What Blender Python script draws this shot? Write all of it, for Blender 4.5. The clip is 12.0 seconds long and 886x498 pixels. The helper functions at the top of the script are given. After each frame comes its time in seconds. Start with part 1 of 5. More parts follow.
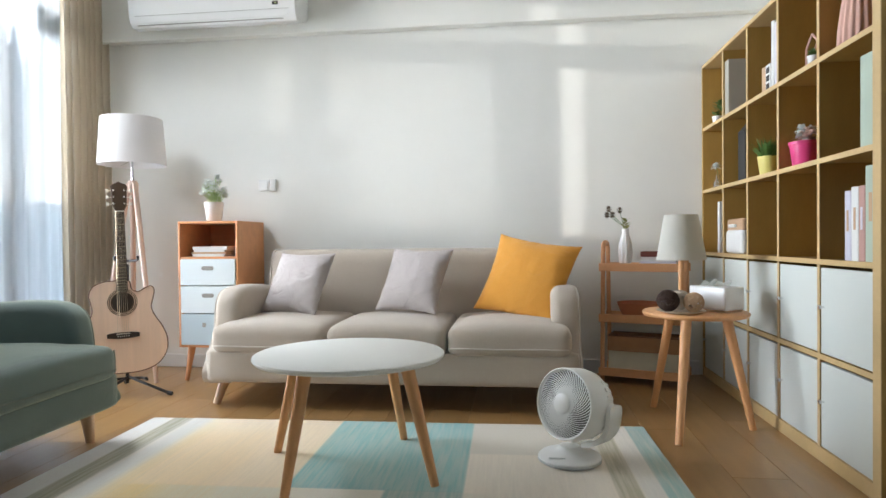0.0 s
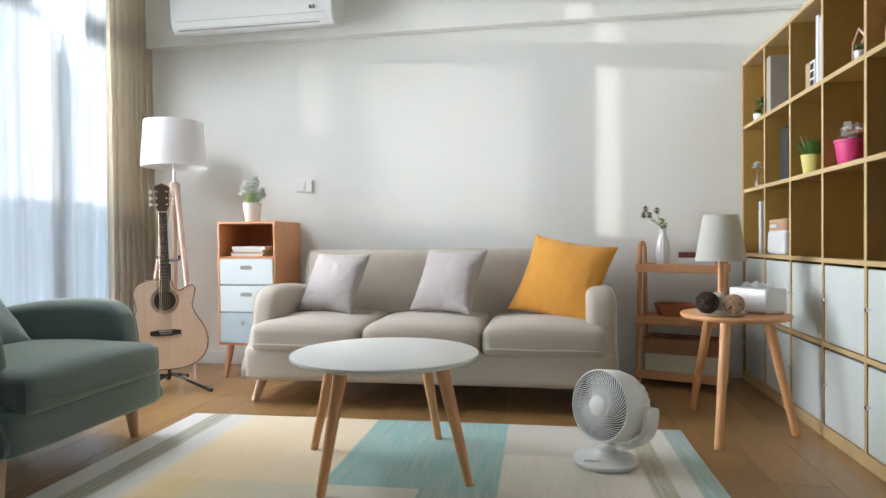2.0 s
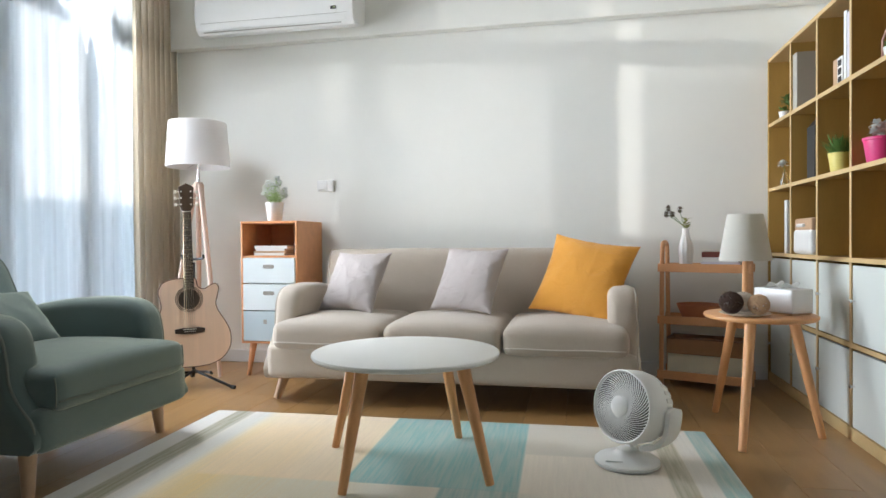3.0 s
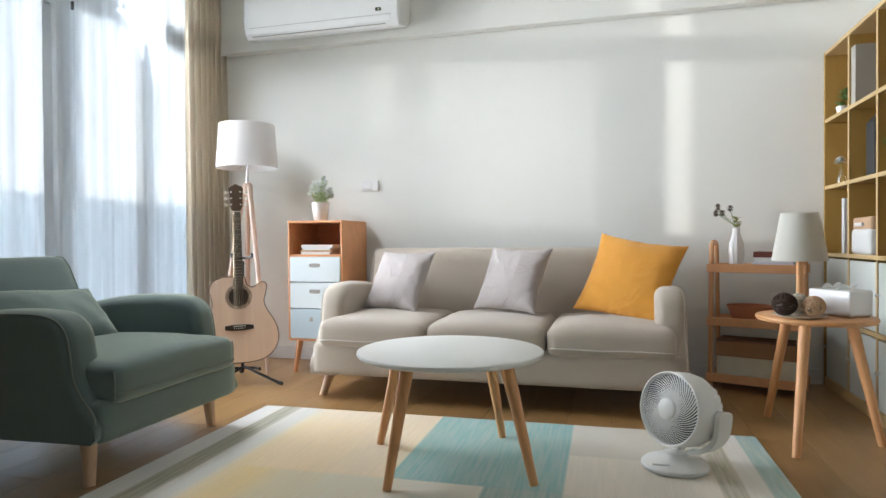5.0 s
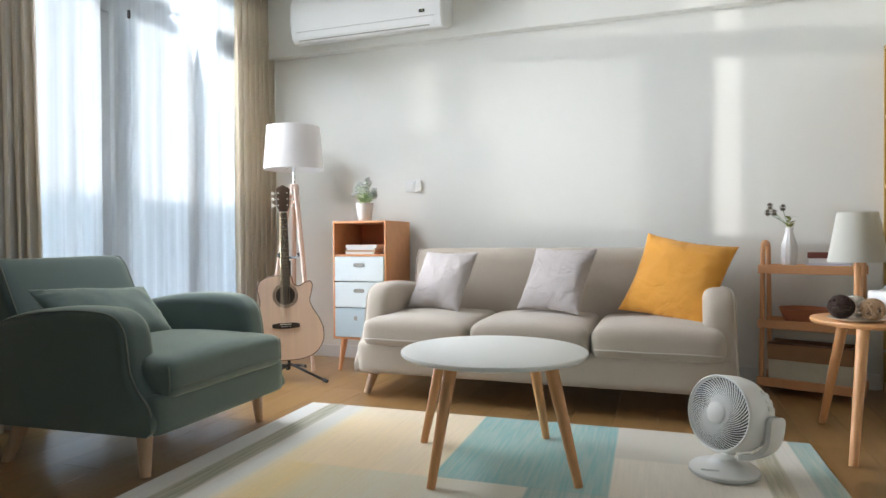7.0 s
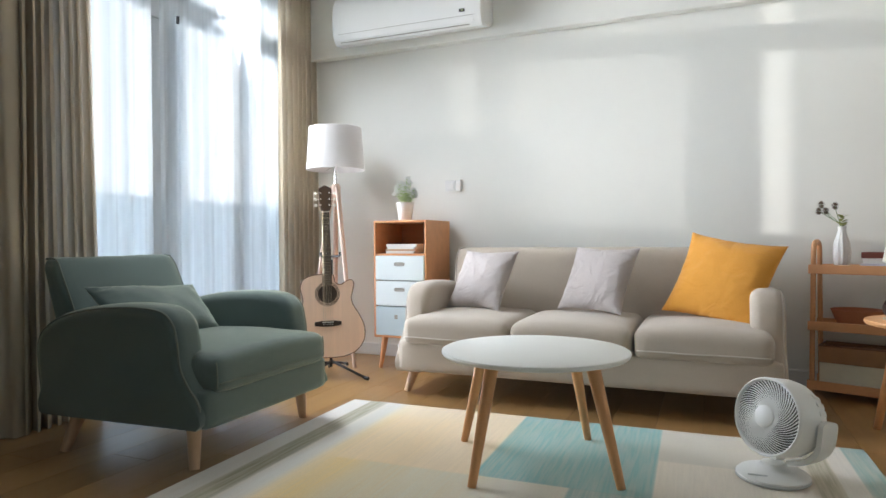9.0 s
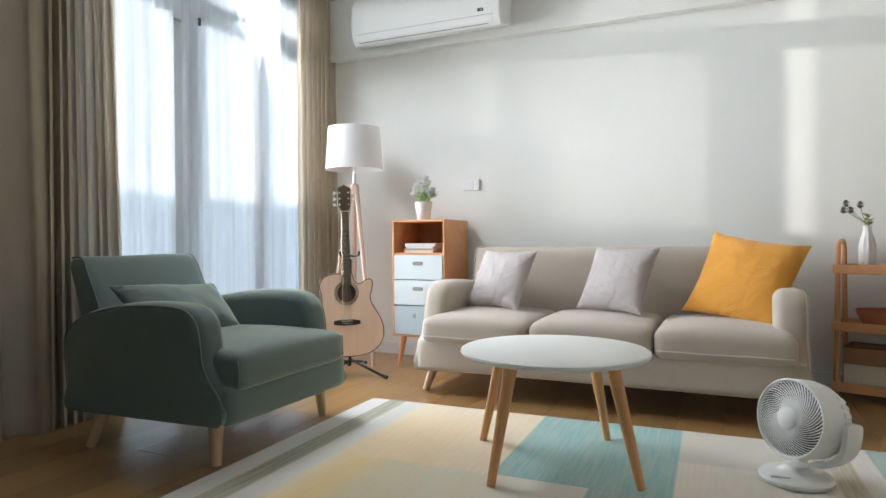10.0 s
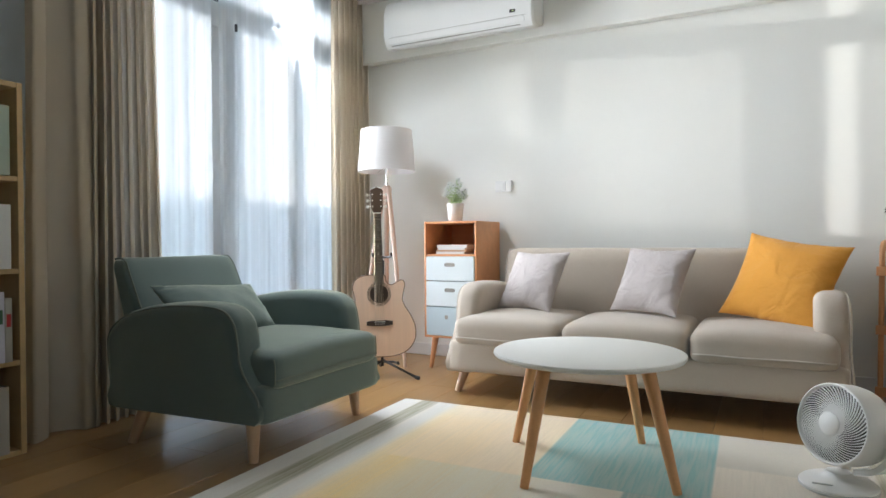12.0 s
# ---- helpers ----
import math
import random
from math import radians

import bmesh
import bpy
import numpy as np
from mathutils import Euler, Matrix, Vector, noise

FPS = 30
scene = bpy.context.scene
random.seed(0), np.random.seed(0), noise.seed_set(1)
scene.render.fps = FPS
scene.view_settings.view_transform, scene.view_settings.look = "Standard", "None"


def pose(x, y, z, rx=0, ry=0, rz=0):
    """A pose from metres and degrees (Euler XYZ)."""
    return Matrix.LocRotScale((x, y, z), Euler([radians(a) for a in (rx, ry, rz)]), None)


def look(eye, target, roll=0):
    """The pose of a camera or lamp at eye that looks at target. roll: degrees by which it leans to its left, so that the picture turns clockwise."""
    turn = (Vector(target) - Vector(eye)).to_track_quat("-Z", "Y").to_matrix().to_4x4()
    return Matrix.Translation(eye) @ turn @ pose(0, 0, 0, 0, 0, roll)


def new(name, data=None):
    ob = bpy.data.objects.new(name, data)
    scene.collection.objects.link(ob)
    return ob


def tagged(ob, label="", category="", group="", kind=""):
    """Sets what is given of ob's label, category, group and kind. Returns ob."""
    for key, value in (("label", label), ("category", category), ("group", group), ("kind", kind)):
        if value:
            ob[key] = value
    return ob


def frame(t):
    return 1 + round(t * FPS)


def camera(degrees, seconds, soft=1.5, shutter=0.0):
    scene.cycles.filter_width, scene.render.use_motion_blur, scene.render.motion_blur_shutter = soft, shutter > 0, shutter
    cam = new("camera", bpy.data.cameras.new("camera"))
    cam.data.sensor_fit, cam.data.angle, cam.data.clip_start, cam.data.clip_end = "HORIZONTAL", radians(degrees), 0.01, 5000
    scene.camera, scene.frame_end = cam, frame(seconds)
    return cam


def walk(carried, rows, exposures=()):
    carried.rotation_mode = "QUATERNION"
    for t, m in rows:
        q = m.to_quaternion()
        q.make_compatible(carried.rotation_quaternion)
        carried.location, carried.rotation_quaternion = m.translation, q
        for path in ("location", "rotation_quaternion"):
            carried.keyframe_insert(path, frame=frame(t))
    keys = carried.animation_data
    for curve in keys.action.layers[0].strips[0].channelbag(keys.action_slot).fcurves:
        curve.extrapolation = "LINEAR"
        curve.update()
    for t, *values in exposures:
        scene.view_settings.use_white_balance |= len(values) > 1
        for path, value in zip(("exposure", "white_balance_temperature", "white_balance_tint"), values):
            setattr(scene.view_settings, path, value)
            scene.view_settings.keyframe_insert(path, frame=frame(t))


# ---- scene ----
cam = camera(70.1, 12.0)
PATH = [
    (0, (0.0407, 0.0402, 0.8143), (-0.2031, 2.0247, 0.7891), -0.54),
    (0.5, (0.0398, 0.0385, 0.8144), (-0.2266, 2.0203, 0.7912), -0.52),
    (1, (0.0388, 0.0367, 0.8145), (-0.2528, 2.0149, 0.7920), -0.50),
    (1.5, (0.0378, 0.0349, 0.8146), (-0.2813, 2.0087, 0.7918), -0.48),
    (2, (0.0368, 0.0330, 0.8147), (-0.3117, 2.0018, 0.7912), -0.47),
    (2.5, (0.0358, 0.0310, 0.8147), (-0.3434, 1.9943, 0.7904), -0.45),
    (3, (0.0348, 0.0290, 0.8148), (-0.3761, 1.9861, 0.7897), -0.44),
    (5, (0.0304, 0.0200, 0.8152), (-0.5112, 1.9470, 0.7889), -0.39),
    (5.5, (0.0292, 0.0176, 0.8152), (-0.5447, 1.9356, 0.7892), -0.38),
    (6, (0.0281, 0.0151, 0.8153), (-0.5778, 1.9234, 0.7895), -0.37),
    (6.5, (0.0269, 0.0125, 0.8154), (-0.6101, 1.9105, 0.7899), -0.36),
    (7, (0.0257, 0.0099, 0.8155), (-0.6418, 1.8970, 0.7901), -0.36),
    (9, (0.0206, -0.0015, 0.8158), (-0.7592, 1.8380, 0.7888), -0.34),
    (9.5, (0.0193, -0.0045, 0.8159), (-0.7862, 1.8228, 0.7880), -0.34),
    (10, (0.0180, -0.0076, 0.8160), (-0.8122, 1.8081, 0.7873), -0.34),
    (10.5, (0.0166, -0.0108, 0.8161), (-0.8373, 1.7942, 0.7870), -0.34),
    (11, (0.0152, -0.0140, 0.8161), (-0.8616, 1.7814, 0.7874), -0.35),
    (11.5, (0.0139, -0.0174, 0.8162), (-0.8850, 1.7705, 0.7890), -0.35),
    (12, (0.0124, -0.0208, 0.8163), (-0.9078, 1.7619, 0.7924), -0.36),
]
walk(cam, [(t, look(eye, target, roll)) for t, eye, target, roll in PATH], [(0, 0.02, 5930, 11), (12, 0.02, 5930, 11)])

# ---- world, sun, window light ----
SUN_K = 2.3                     # run in x for each metre in y
SUN_EL = radians(3.8)
sun_way = Vector((SUN_K, 1.0, -math.tan(SUN_EL) * math.hypot(SUN_K, 1.0))).normalized()

world = bpy.data.worlds.new("world")
scene.world = world
world.use_nodes = True
wn, wl = world.node_tree.nodes, world.node_tree.links
sky = wn.new("ShaderNodeTexSky")
sky.sky_type, sky.sun_disc = "NISHITA", False
sky.sun_elevation = SUN_EL
sky.sun_rotation = math.atan2(-sun_way.x, -sun_way.y)
wl.new(sky.outputs[0], wn["Background"].inputs[0])
wn["Background"].inputs[1].default_value = 0.009

sun = bpy.data.lights.new("sun", "SUN")
sun.energy, sun.angle, sun.color = 2.9, radians(0.5), (1.0, 0.93, 0.82)
sun_ob = new("sun", sun)
sun_ob.matrix_world = look((-8, -2, 3), Vector((-8, -2, 3)) + sun_way)

# sky light entering by the tall window
glow = bpy.data.lights.new("window_light", "AREA")
glow.shape, glow.size, glow.size_y = "RECTANGLE", 1.37, 2.4
glow.energy, glow.color, glow.spread = 35.0, (0.95, 0.965, 0.98), radians(80)
glow_ob = new("window_light", glow)
glow_ob.matrix_world = look((-2.745, 2.815, 1.3), (0, 2.95, 1.42))

# sky light falling on the sheer curtains from outside
veil = bpy.data.lights.new("sky_light", "AREA")
veil.shape, veil.size, veil.size_y = "RECTANGLE", 2.1, 2.6
veil.energy, veil.color, veil.spread = 33.0, (0.78, 0.90, 1.0), radians(70)
veil_ob = new("sky_light", veil)
veil_ob.matrix_world = look((-3.50, 2.85, 1.3), (0, 3.05, 1.3))

# high sky light falling steeply in through the tall window
steep = bpy.data.lights.new("high_sky_light", "AREA")
steep.shape, steep.size, steep.size_y = "RECTANGLE", 1.35, 0.4
steep.energy, steep.color, steep.spread = 14.0, (0.94, 0.97, 1.0), radians(104)
steep_ob = new("high_sky_light", steep)
steep_ob.matrix_world = look((-2.52, 2.815, 2.28), (-1.90, 3.05, 1.05))

# fill lamp for the viewer's end of the room; its window is unseen, added
glow2 = bpy.data.lights.new("rear_fill_light", "AREA")
glow2.shape, glow2.size, glow2.size_y = "RECTANGLE", 1.9, 1.1
glow2.energy, glow2.color = 3.5, (0.55, 0.76, 1.0)
glow2_ob = new("rear_fill_light", glow2)
glow2_ob.matrix_world = look((0.4, -2.36, 1.85), (0.4, 0, 1.85))


# ---- mesh helpers ----
def mesh_of(bm, name, smooth=None):
    me = bpy.data.meshes.new(name)
    bmesh.ops.recalc_face_normals(bm, faces=bm.faces)
    bm.to_mesh(me)
    bm.free()
    if smooth is not None:
        for p in me.polygons:
            p.use_smooth = True
        if smooth < 179:
            me.set_sharp_from_angle(angle=radians(smooth))
    return me


def part(name, bm, material, parent=None, label="", smooth=None, at=None):
    """One bmesh as one mesh object, under parent when given."""
    ob = new(name, mesh_of(bm, name, smooth))
    ob.data.materials.append(material)
    if parent is not None:
        ob.parent = parent
    if at is not None:
        ob.matrix_basis = at
    if label:
        tagged(ob, label)
    return ob


def thing(name, label, category, m=None, group="", kind=""):
    ob = new(name)
    ob.empty_display_size = 0.05
    if m is not None:
        ob.matrix_basis = m
    return tagged(ob, label, category, group, kind)


def add_box(bm, lo, hi, bevel=0.0, seg=2, m=None):
    r = bmesh.ops.create_cube(bm, size=1.0)
    vs = r["verts"]
    lo, hi = Vector(lo), Vector(hi)
    for v in vs:
        v.co = Vector([(lo[i] + hi[i]) / 2 + v.co[i] * (hi[i] - lo[i]) for i in range(3)])
    if m is not None:
        bmesh.ops.transform(bm, matrix=m, verts=vs)
    if bevel:
        es = list({e for v in vs for e in v.link_edges})
        bmesh.ops.bevel(bm, geom=es, offset=bevel, segments=seg, profile=0.5, affect="EDGES")


def box(lo, hi, bevel=0.0, seg=2, m=None):
    bm = bmesh.new()
    add_box(bm, lo, hi, bevel, seg, m)
    return bm


def add_rod(bm, a, b, ra, rb=None, n=16, caps=True):
    """A tapered round rod from a to b."""
    rb = ra if rb is None else rb
    a, b = Vector(a), Vector(b)
    q = (b - a).to_track_quat("Z", "Y")
    rings = []
    for c, r in ((a, ra), (b, rb)):
        rings.append([bm.verts.new(c + q @ Vector((r * math.cos(2 * math.pi * i / n), r * math.sin(2 * math.pi * i / n), 0))) for i in range(n)])
    for i in range(n):
        j = (i + 1) % n
        bm.faces.new((rings[0][i], rings[0][j], rings[1][j], rings[1][i]))
    if caps:
        bm.faces.new(rings[0][::-1])
        bm.faces.new(rings[1])


def rod(a, b, ra, rb=None, n=16):
    bm = bmesh.new()
    add_rod(bm, a, b, ra, rb, n)
    return bm


def add_lathe(bm, profile, n=32, m=None):
    """Turns rows of (radius, height) round z; a radius of 0 closes the end."""
    rings = []
    for r, z in profile:
        if r <= 1e-6:
            rings.append([bm.verts.new((0, 0, z))])
        else:
            rings.append([bm.verts.new((r * math.cos(2 * math.pi * i / n), r * math.sin(2 * math.pi * i / n), z)) for i in range(n)])
    for p, q in zip(rings, rings[1:]):
        for i in range(n):
            j = (i + 1) % n
            if len(p) == 1 and len(q) > 1:
                bm.faces.new((p[0], q[i], q[j]))
            elif len(q) == 1 and len(p) > 1:
                bm.faces.new((p[i], p[j], q[0]))
            elif len(p) > 1:
                bm.faces.new((p[i], p[j], q[j], q[i]))
    if m is not None:
        bmesh.ops.transform(bm, matrix=m, verts=[v for ring in rings for v in ring])


def lathe(profile, n=32, m=None):
    bm = bmesh.new()
    add_lathe(bm, profile, n, m)
    return bm


def spline(pts, n=6, closed=False):
    """A smooth run through the points (Catmull-Rom)."""
    pts = [Vector(p) for p in pts]
    out, k = [], len(pts)
    for i in range(k if closed else k - 1):
        if closed:
            p0, p1, p2, p3 = pts[i - 1], pts[i], pts[(i + 1) % k], pts[(i + 2) % k]
        else:
            p0, p1, p2, p3 = pts[max(i - 1, 0)], pts[i], pts[i + 1], pts[min(i + 2, k - 1)]
        for s in range(n):
            t = s / n
            out.append(0.5 * (2 * p1 + (p2 - p0) * t + (2 * p0 - 5 * p1 + 4 * p2 - p3) * t * t + (3 * p1 - p0 - 3 * p2 + p3) * t ** 3))
    if not closed:
        out.append(pts[-1])
    return out


def add_tube(bm, pts, r, n=8, closed=False):
    pts = [Vector(p) for p in pts]
    rings, k = [], len(pts)
    last = None
    for i, p in enumerate(pts):
        if closed:
            d = pts[(i + 1) % k] - pts[i - 1]
        else:
            d = pts[min(i + 1, k - 1)] - pts[max(i - 1, 0)]
        d.normalize()
        if last is None:
            u = d.orthogonal().normalized()
        else:
            u = (last - d * last.dot(d)).normalized()
        last = u
        w = d.cross(u)
        rad = r[i] if isinstance(r, (list, tuple)) else r
        rings.append([bm.verts.new(p + (u * math.cos(2 * math.pi * j / n) + w * math.sin(2 * math.pi * j / n)) * rad) for j in range(n)])
    pairs = list(zip(rings, rings[1:]))
    if closed:
        pairs.append((rings[-1], rings[0]))
    for p, q in pairs:
        for j in range(n):
            bm.faces.new((p[j], p[(j + 1) % n], q[(j + 1) % n], q[j]))
    if not closed:
        bm.faces.new(rings[0][::-1])
        bm.faces.new(rings[-1])


def tube(pts, r, n=8, closed=False):
    bm = bmesh.new()
    add_tube(bm, pts, r, n, closed)
    return bm


def plate(outline, t, m=None, bevel=0.0, seg=3):
    """A flat plate with the outline (2D) in local x-z and the thickness along +y."""
    bm = bmesh.new()
    vs = [bm.verts.new((p[0], 0, p[1])) for p in outline]
    f = bm.faces.new(vs)
    r = bmesh.ops.extrude_face_region(bm, geom=[f])
    up = [v for v in r["geom"] if isinstance(v, bmesh.types.BMVert)]
    for v in up:
        v.co.y += t
    if bevel:
        es = [e for e in bm.edges if abs(e.verts[0].co.y - e.verts[1].co.y) < 1e-6]
        bmesh.ops.bevel(bm, geom=es, offset=bevel, segments=seg, profile=0.5, affect="EDGES", clamp_overlap=True)
    if m is not None:
        bmesh.ops.transform(bm, matrix=m, verts=bm.verts)
    return bm


def padded(outline, t, r, m=None, steps=5):
    """A stuffed panel: the outline (2D, closed) in local x-z, thick along +y, with edges rolled off at radius r."""
    bm = bmesh.new()
    pts = [Vector((p[0], p[1])) for p in outline]
    k = len(pts)
    area = sum(pts[i].x * pts[(i + 1) % k].y - pts[(i + 1) % k].x * pts[i].y for i in range(k))
    sign = 1 if area > 0 else -1
    inward = []
    for i in range(k):
        d = (pts[(i + 1) % k] - pts[i - 1]).normalized()
        f = max(0.0, min(1.0, (pts[i].y - 0.175) / 0.09))      # the lower edge stays square
        inward.append(Vector((-d.y, d.x)) * sign * f * f * (3 - 2 * f))
    levels = []
    for s in range(steps + 1):
        a = s / steps * math.pi / 2
        levels.append((r * (1 - math.sin(a)), r * (1 - math.cos(a))))
    rows = [(y, d) for d, y in levels] + [(t - y, d) for d, y in reversed(levels)]
    rings = [[bm.verts.new((pts[i].x + inward[i].x * d, y, pts[i].y + inward[i].y * d)) for i in range(k)] for y, d in rows]
    for p, q in zip(rings, rings[1:]):
        for i in range(k):
            bm.faces.new((p[i], p[(i + 1) % k], q[(i + 1) % k], q[i]))
    bm.faces.new(rings[0][::-1])
    bm.faces.new(rings[-1])
    if m is not None:
        bmesh.ops.transform(bm, matrix=m, verts=bm.verts)
    return bm


def inset(outline, d):
    """The closed outline drawn in by d."""
    pts = [Vector((p[0], p[1])) for p in outline]
    k = len(pts)
    sign = 1 if sum(pts[i].x * pts[(i + 1) % k].y - pts[(i + 1) % k].x * pts[i].y for i in range(k)) > 0 else -1
    out = []
    for i in range(k):
        w = (pts[(i + 1) % k] - pts[i - 1]).normalized()
        out.append((pts[i].x - w.y * sign * d, pts[i].y + w.x * sign * d))
    return out


def softbox(lo, hi, r, n=14, crown=0.0, wobble=0.0, shape=None):
    """A stuffed block with rounded edges of radius r; crown lifts the middle of the top."""
    bm = bmesh.new()
    bmesh.ops.create_cube(bm, size=2.0)
    bmesh.ops.subdivide_edges(bm, edges=bm.edges, cuts=n, use_grid_fill=True)
    lo, hi = Vector(lo), Vector(hi)
    c, h = (lo + hi) / 2, (hi - lo) / 2
    for v in bm.verts:
        # more rows near the edges
        u = Vector([math.sin(a * math.pi / 2) for a in v.co])
        p = Vector([u[i] * h[i] for i in range(3)])
        rr = [min(r, h[i] * 0.999) for i in range(3)]
        q = Vector([max(-(h[i] - rr[i]), min(h[i] - rr[i], p[i])) for i in range(3)])
        d = Vector([(p[i] - q[i]) / rr[i] for i in range(3)])
        if d.length > 1e-9:
            d.normalize()
        p = q + Vector([d[i] * rr[i] for i in range(3)])
        fx, fy = 1 - (p.x / h.x) ** 2, 1 - (p.y / h.y) ** 2
        if p.z > 0:
            p.z += crown * max(fx, 0) ** 0.6 * max(fy, 0) ** 0.6
        else:
            p.z -= 0.15 * crown * max(fx, 0) * max(fy, 0)
        p += c
        if shape is not None:
            p = shape(p)
        if wobble:
            p += noise.noise_vector(p * 4.0) * wobble
        v.co = p
    return bm


def cushion_mesh(w, h, t, n=44, seed=0, pull=0.10):
    """A square throw cushion with drawn-in sides and pointed corners, lying in local x-z, thick along y."""
    bm = bmesh.new()
    grids = []
    for side in (-1, 1):
        g = []
        for i in range(n + 1):
            row = []
            for j in range(n + 1):
                u, v = math.sin((i / n - 0.5) * math.pi), math.sin((j / n - 0.5) * math.pi)
                x = u * w / 2 * (1 - pull * (1 - v * v) * abs(u) ** 2)
                z = v * h / 2 * (1 - pull * (1 - u * u) * abs(v) ** 2)
                fat = (max(0, 1 - abs(u) ** 2.4) * max(0, 1 - abs(v) ** 2.4)) ** 0.55
                pleat = 0.011 * math.sin(34 * u + seed) * math.exp(-(1 - abs(v)) * 6) + 0.010 * math.sin(29 * v + seed * 2) * math.exp(-(1 - abs(u)) * 6)
                edge = abs(u) ** 4 * (1 - abs(v)) + abs(v) ** 4 * (1 - abs(u))
                wr = 0.010 * noise.noise(Vector((x * 6 + seed, z * 6, side * 3.1))) + 0.007 * abs(noise.noise(Vector(((x + z) * 9 + seed, (x - z) * 3, side)))) + 0.016 * edge * noise.noise(Vector((x * 26, z * 26, seed + side)))
                row.append(Vector((x, side * (t / 2 * fat) + (wr + pleat * noise.noise(Vector((u * 3, v * 3, seed)))) * fat ** 0.3, z)))
            g.append(row)
        grids.append(g)
    for side, g in zip((-1, 1), grids):
        vs = [[bm.verts.new(p) for p in row] for row in g]
        for i in range(n):
            for j in range(n):
                f = (vs[i][j], vs[i + 1][j], vs[i + 1][j + 1], vs[i][j + 1])
                bm.faces.new(f if side < 0 else f[::-1])
    bmesh.ops.remove_doubles(bm, verts=bm.verts, dist=0.0008)
    return bm


def add_leaf(bm, base, way, length, width, bend=0.3):
    way = Vector(way).normalized()
    side = way.cross(Vector((0, 0, 1)))
    side = side.normalized() if side.length > 1e-3 else Vector((1, 0, 0))
    pts = []
    for i, wd in enumerate((0.25, 1.0, 0.75, 0.05)):
        s = i / 3
        c = Vector(base) + way * length * s - Vector((0, 0, 1)) * bend * length * s * s
        pts.append((bm.verts.new(c - side * width / 2 * wd), bm.verts.new(c + side * width / 2 * wd)))
    for p, q in zip(pts, pts[1:]):
        bm.faces.new((p[0], p[1], q[1], q[0]))


# ---- materials ----
def material(name, color, rough=0.6, var=0.08, scale=6.0, bump=0.0, bump_scale=300.0, metal=0.0, sheen=0.0,
             stretch=(1, 1, 1), coat=0.0, random_tint=0.0, fine=0.0, coords="Object", wrinkle=0.0):
    """A plain surface with variation at two scales and fine relief."""
    mat = bpy.data.materials.new(name)
    mat.use_nodes = True
    nt = mat.node_tree
    N, K = nt.nodes, nt.links
    b = N["Principled BSDF"]
    tc = N.new("ShaderNodeTexCoord")
    mp = N.new("ShaderNodeMapping")
    mp.inputs["Scale"].default_value = stretch
    K.new(tc.outputs[coords], mp.inputs[0])
    n1 = N.new("ShaderNodeTexNoise")
    n1.inputs["Scale"].default_value, n1.inputs["Detail"].default_value = scale, 5.0
    K.new(mp.outputs[0], n1.inputs["Vector"])
    n2 = N.new("ShaderNodeTexNoise")
    n2.inputs["Scale"].default_value, n2.inputs["Detail"].default_value = scale * 14, 3.0
    K.new(mp.outputs[0], n2.inputs["Vector"])
    add = N.new("ShaderNodeMath")
    add.operation = "MULTIPLY_ADD"
    add.inputs[1].default_value = 0.35 + fine
    K.new(n2.outputs[0], add.inputs[0])
    K.new(n1.outputs[0], add.inputs[2])
    ramp = N.new("ShaderNodeMapRange")
    ramp.inputs["From Min"].default_value, ramp.inputs["From Max"].default_value = 0.35, 1.0 + fine
    ramp.inputs["To Min"].default_value, ramp.inputs["To Max"].default_value = 1 - var, 1 + var
    K.new(add.outputs[0], ramp.inputs[0])
    value = ramp.outputs[0]
    if random_tint:
        oi = N.new("ShaderNodeObjectInfo")
        r2 = N.new("ShaderNodeMapRange")
        r2.inputs["To Min"].default_value, r2.inputs["To Max"].default_value = 1 - random_tint, 1 + random_tint
        K.new(oi.outputs["Random"], r2.inputs[0])
        mul = N.new("ShaderNodeMath")
        mul.operation = "MULTIPLY"
        K.new(value, mul.inputs[0])
        K.new(r2.outputs[0], mul.inputs[1])
        value = mul.outputs[0]
    mix = N.new("ShaderNodeVectorMath")
    mix.operation = "SCALE"
    mix.inputs[0].default_value = color
    K.new(value, mix.inputs["Scale"])
    K.new(mix.outputs[0], b.inputs["Base Color"])
    b.inputs["Roughness"].default_value, b.inputs["Metallic"].default_value = rough, metal
    b.inputs["Sheen Weight"].default_value, b.inputs["Coat Weight"].default_value = sheen, coat
    if bump:
        n3 = N.new("ShaderNodeTexNoise")
        n3.inputs["Scale"].default_value, n3.inputs["Detail"].default_value = bump_scale, 2.0
        K.new(mp.outputs[0], n3.inputs["Vector"])
        bp = N.new("ShaderNodeBump")
        bp.inputs["Strength"].default_value, bp.inputs["Distance"].default_value = bump, 0.002
        K.new(n3.outputs[0], bp.inputs["Height"])
        K.new(bp.outputs[0], b.inputs["Normal"])
        if wrinkle:
            n4 = N.new("ShaderNodeTexNoise")
            n4.inputs["Scale"].default_value, n4.inputs["Detail"].default_value, n4.inputs["Distortion"].default_value = 7.0, 2.5, 1.6
            K.new(tc.outputs[coords], n4.inputs["Vector"])
            b4 = N.new("ShaderNodeBump")
            b4.inputs["Strength"].default_value, b4.inputs["Distance"].default_value = wrinkle, 0.03
            K.new(n4.outputs[0], b4.inputs["Height"])
            K.new(b4.outputs[0], bp.inputs["Normal"])
    return mat


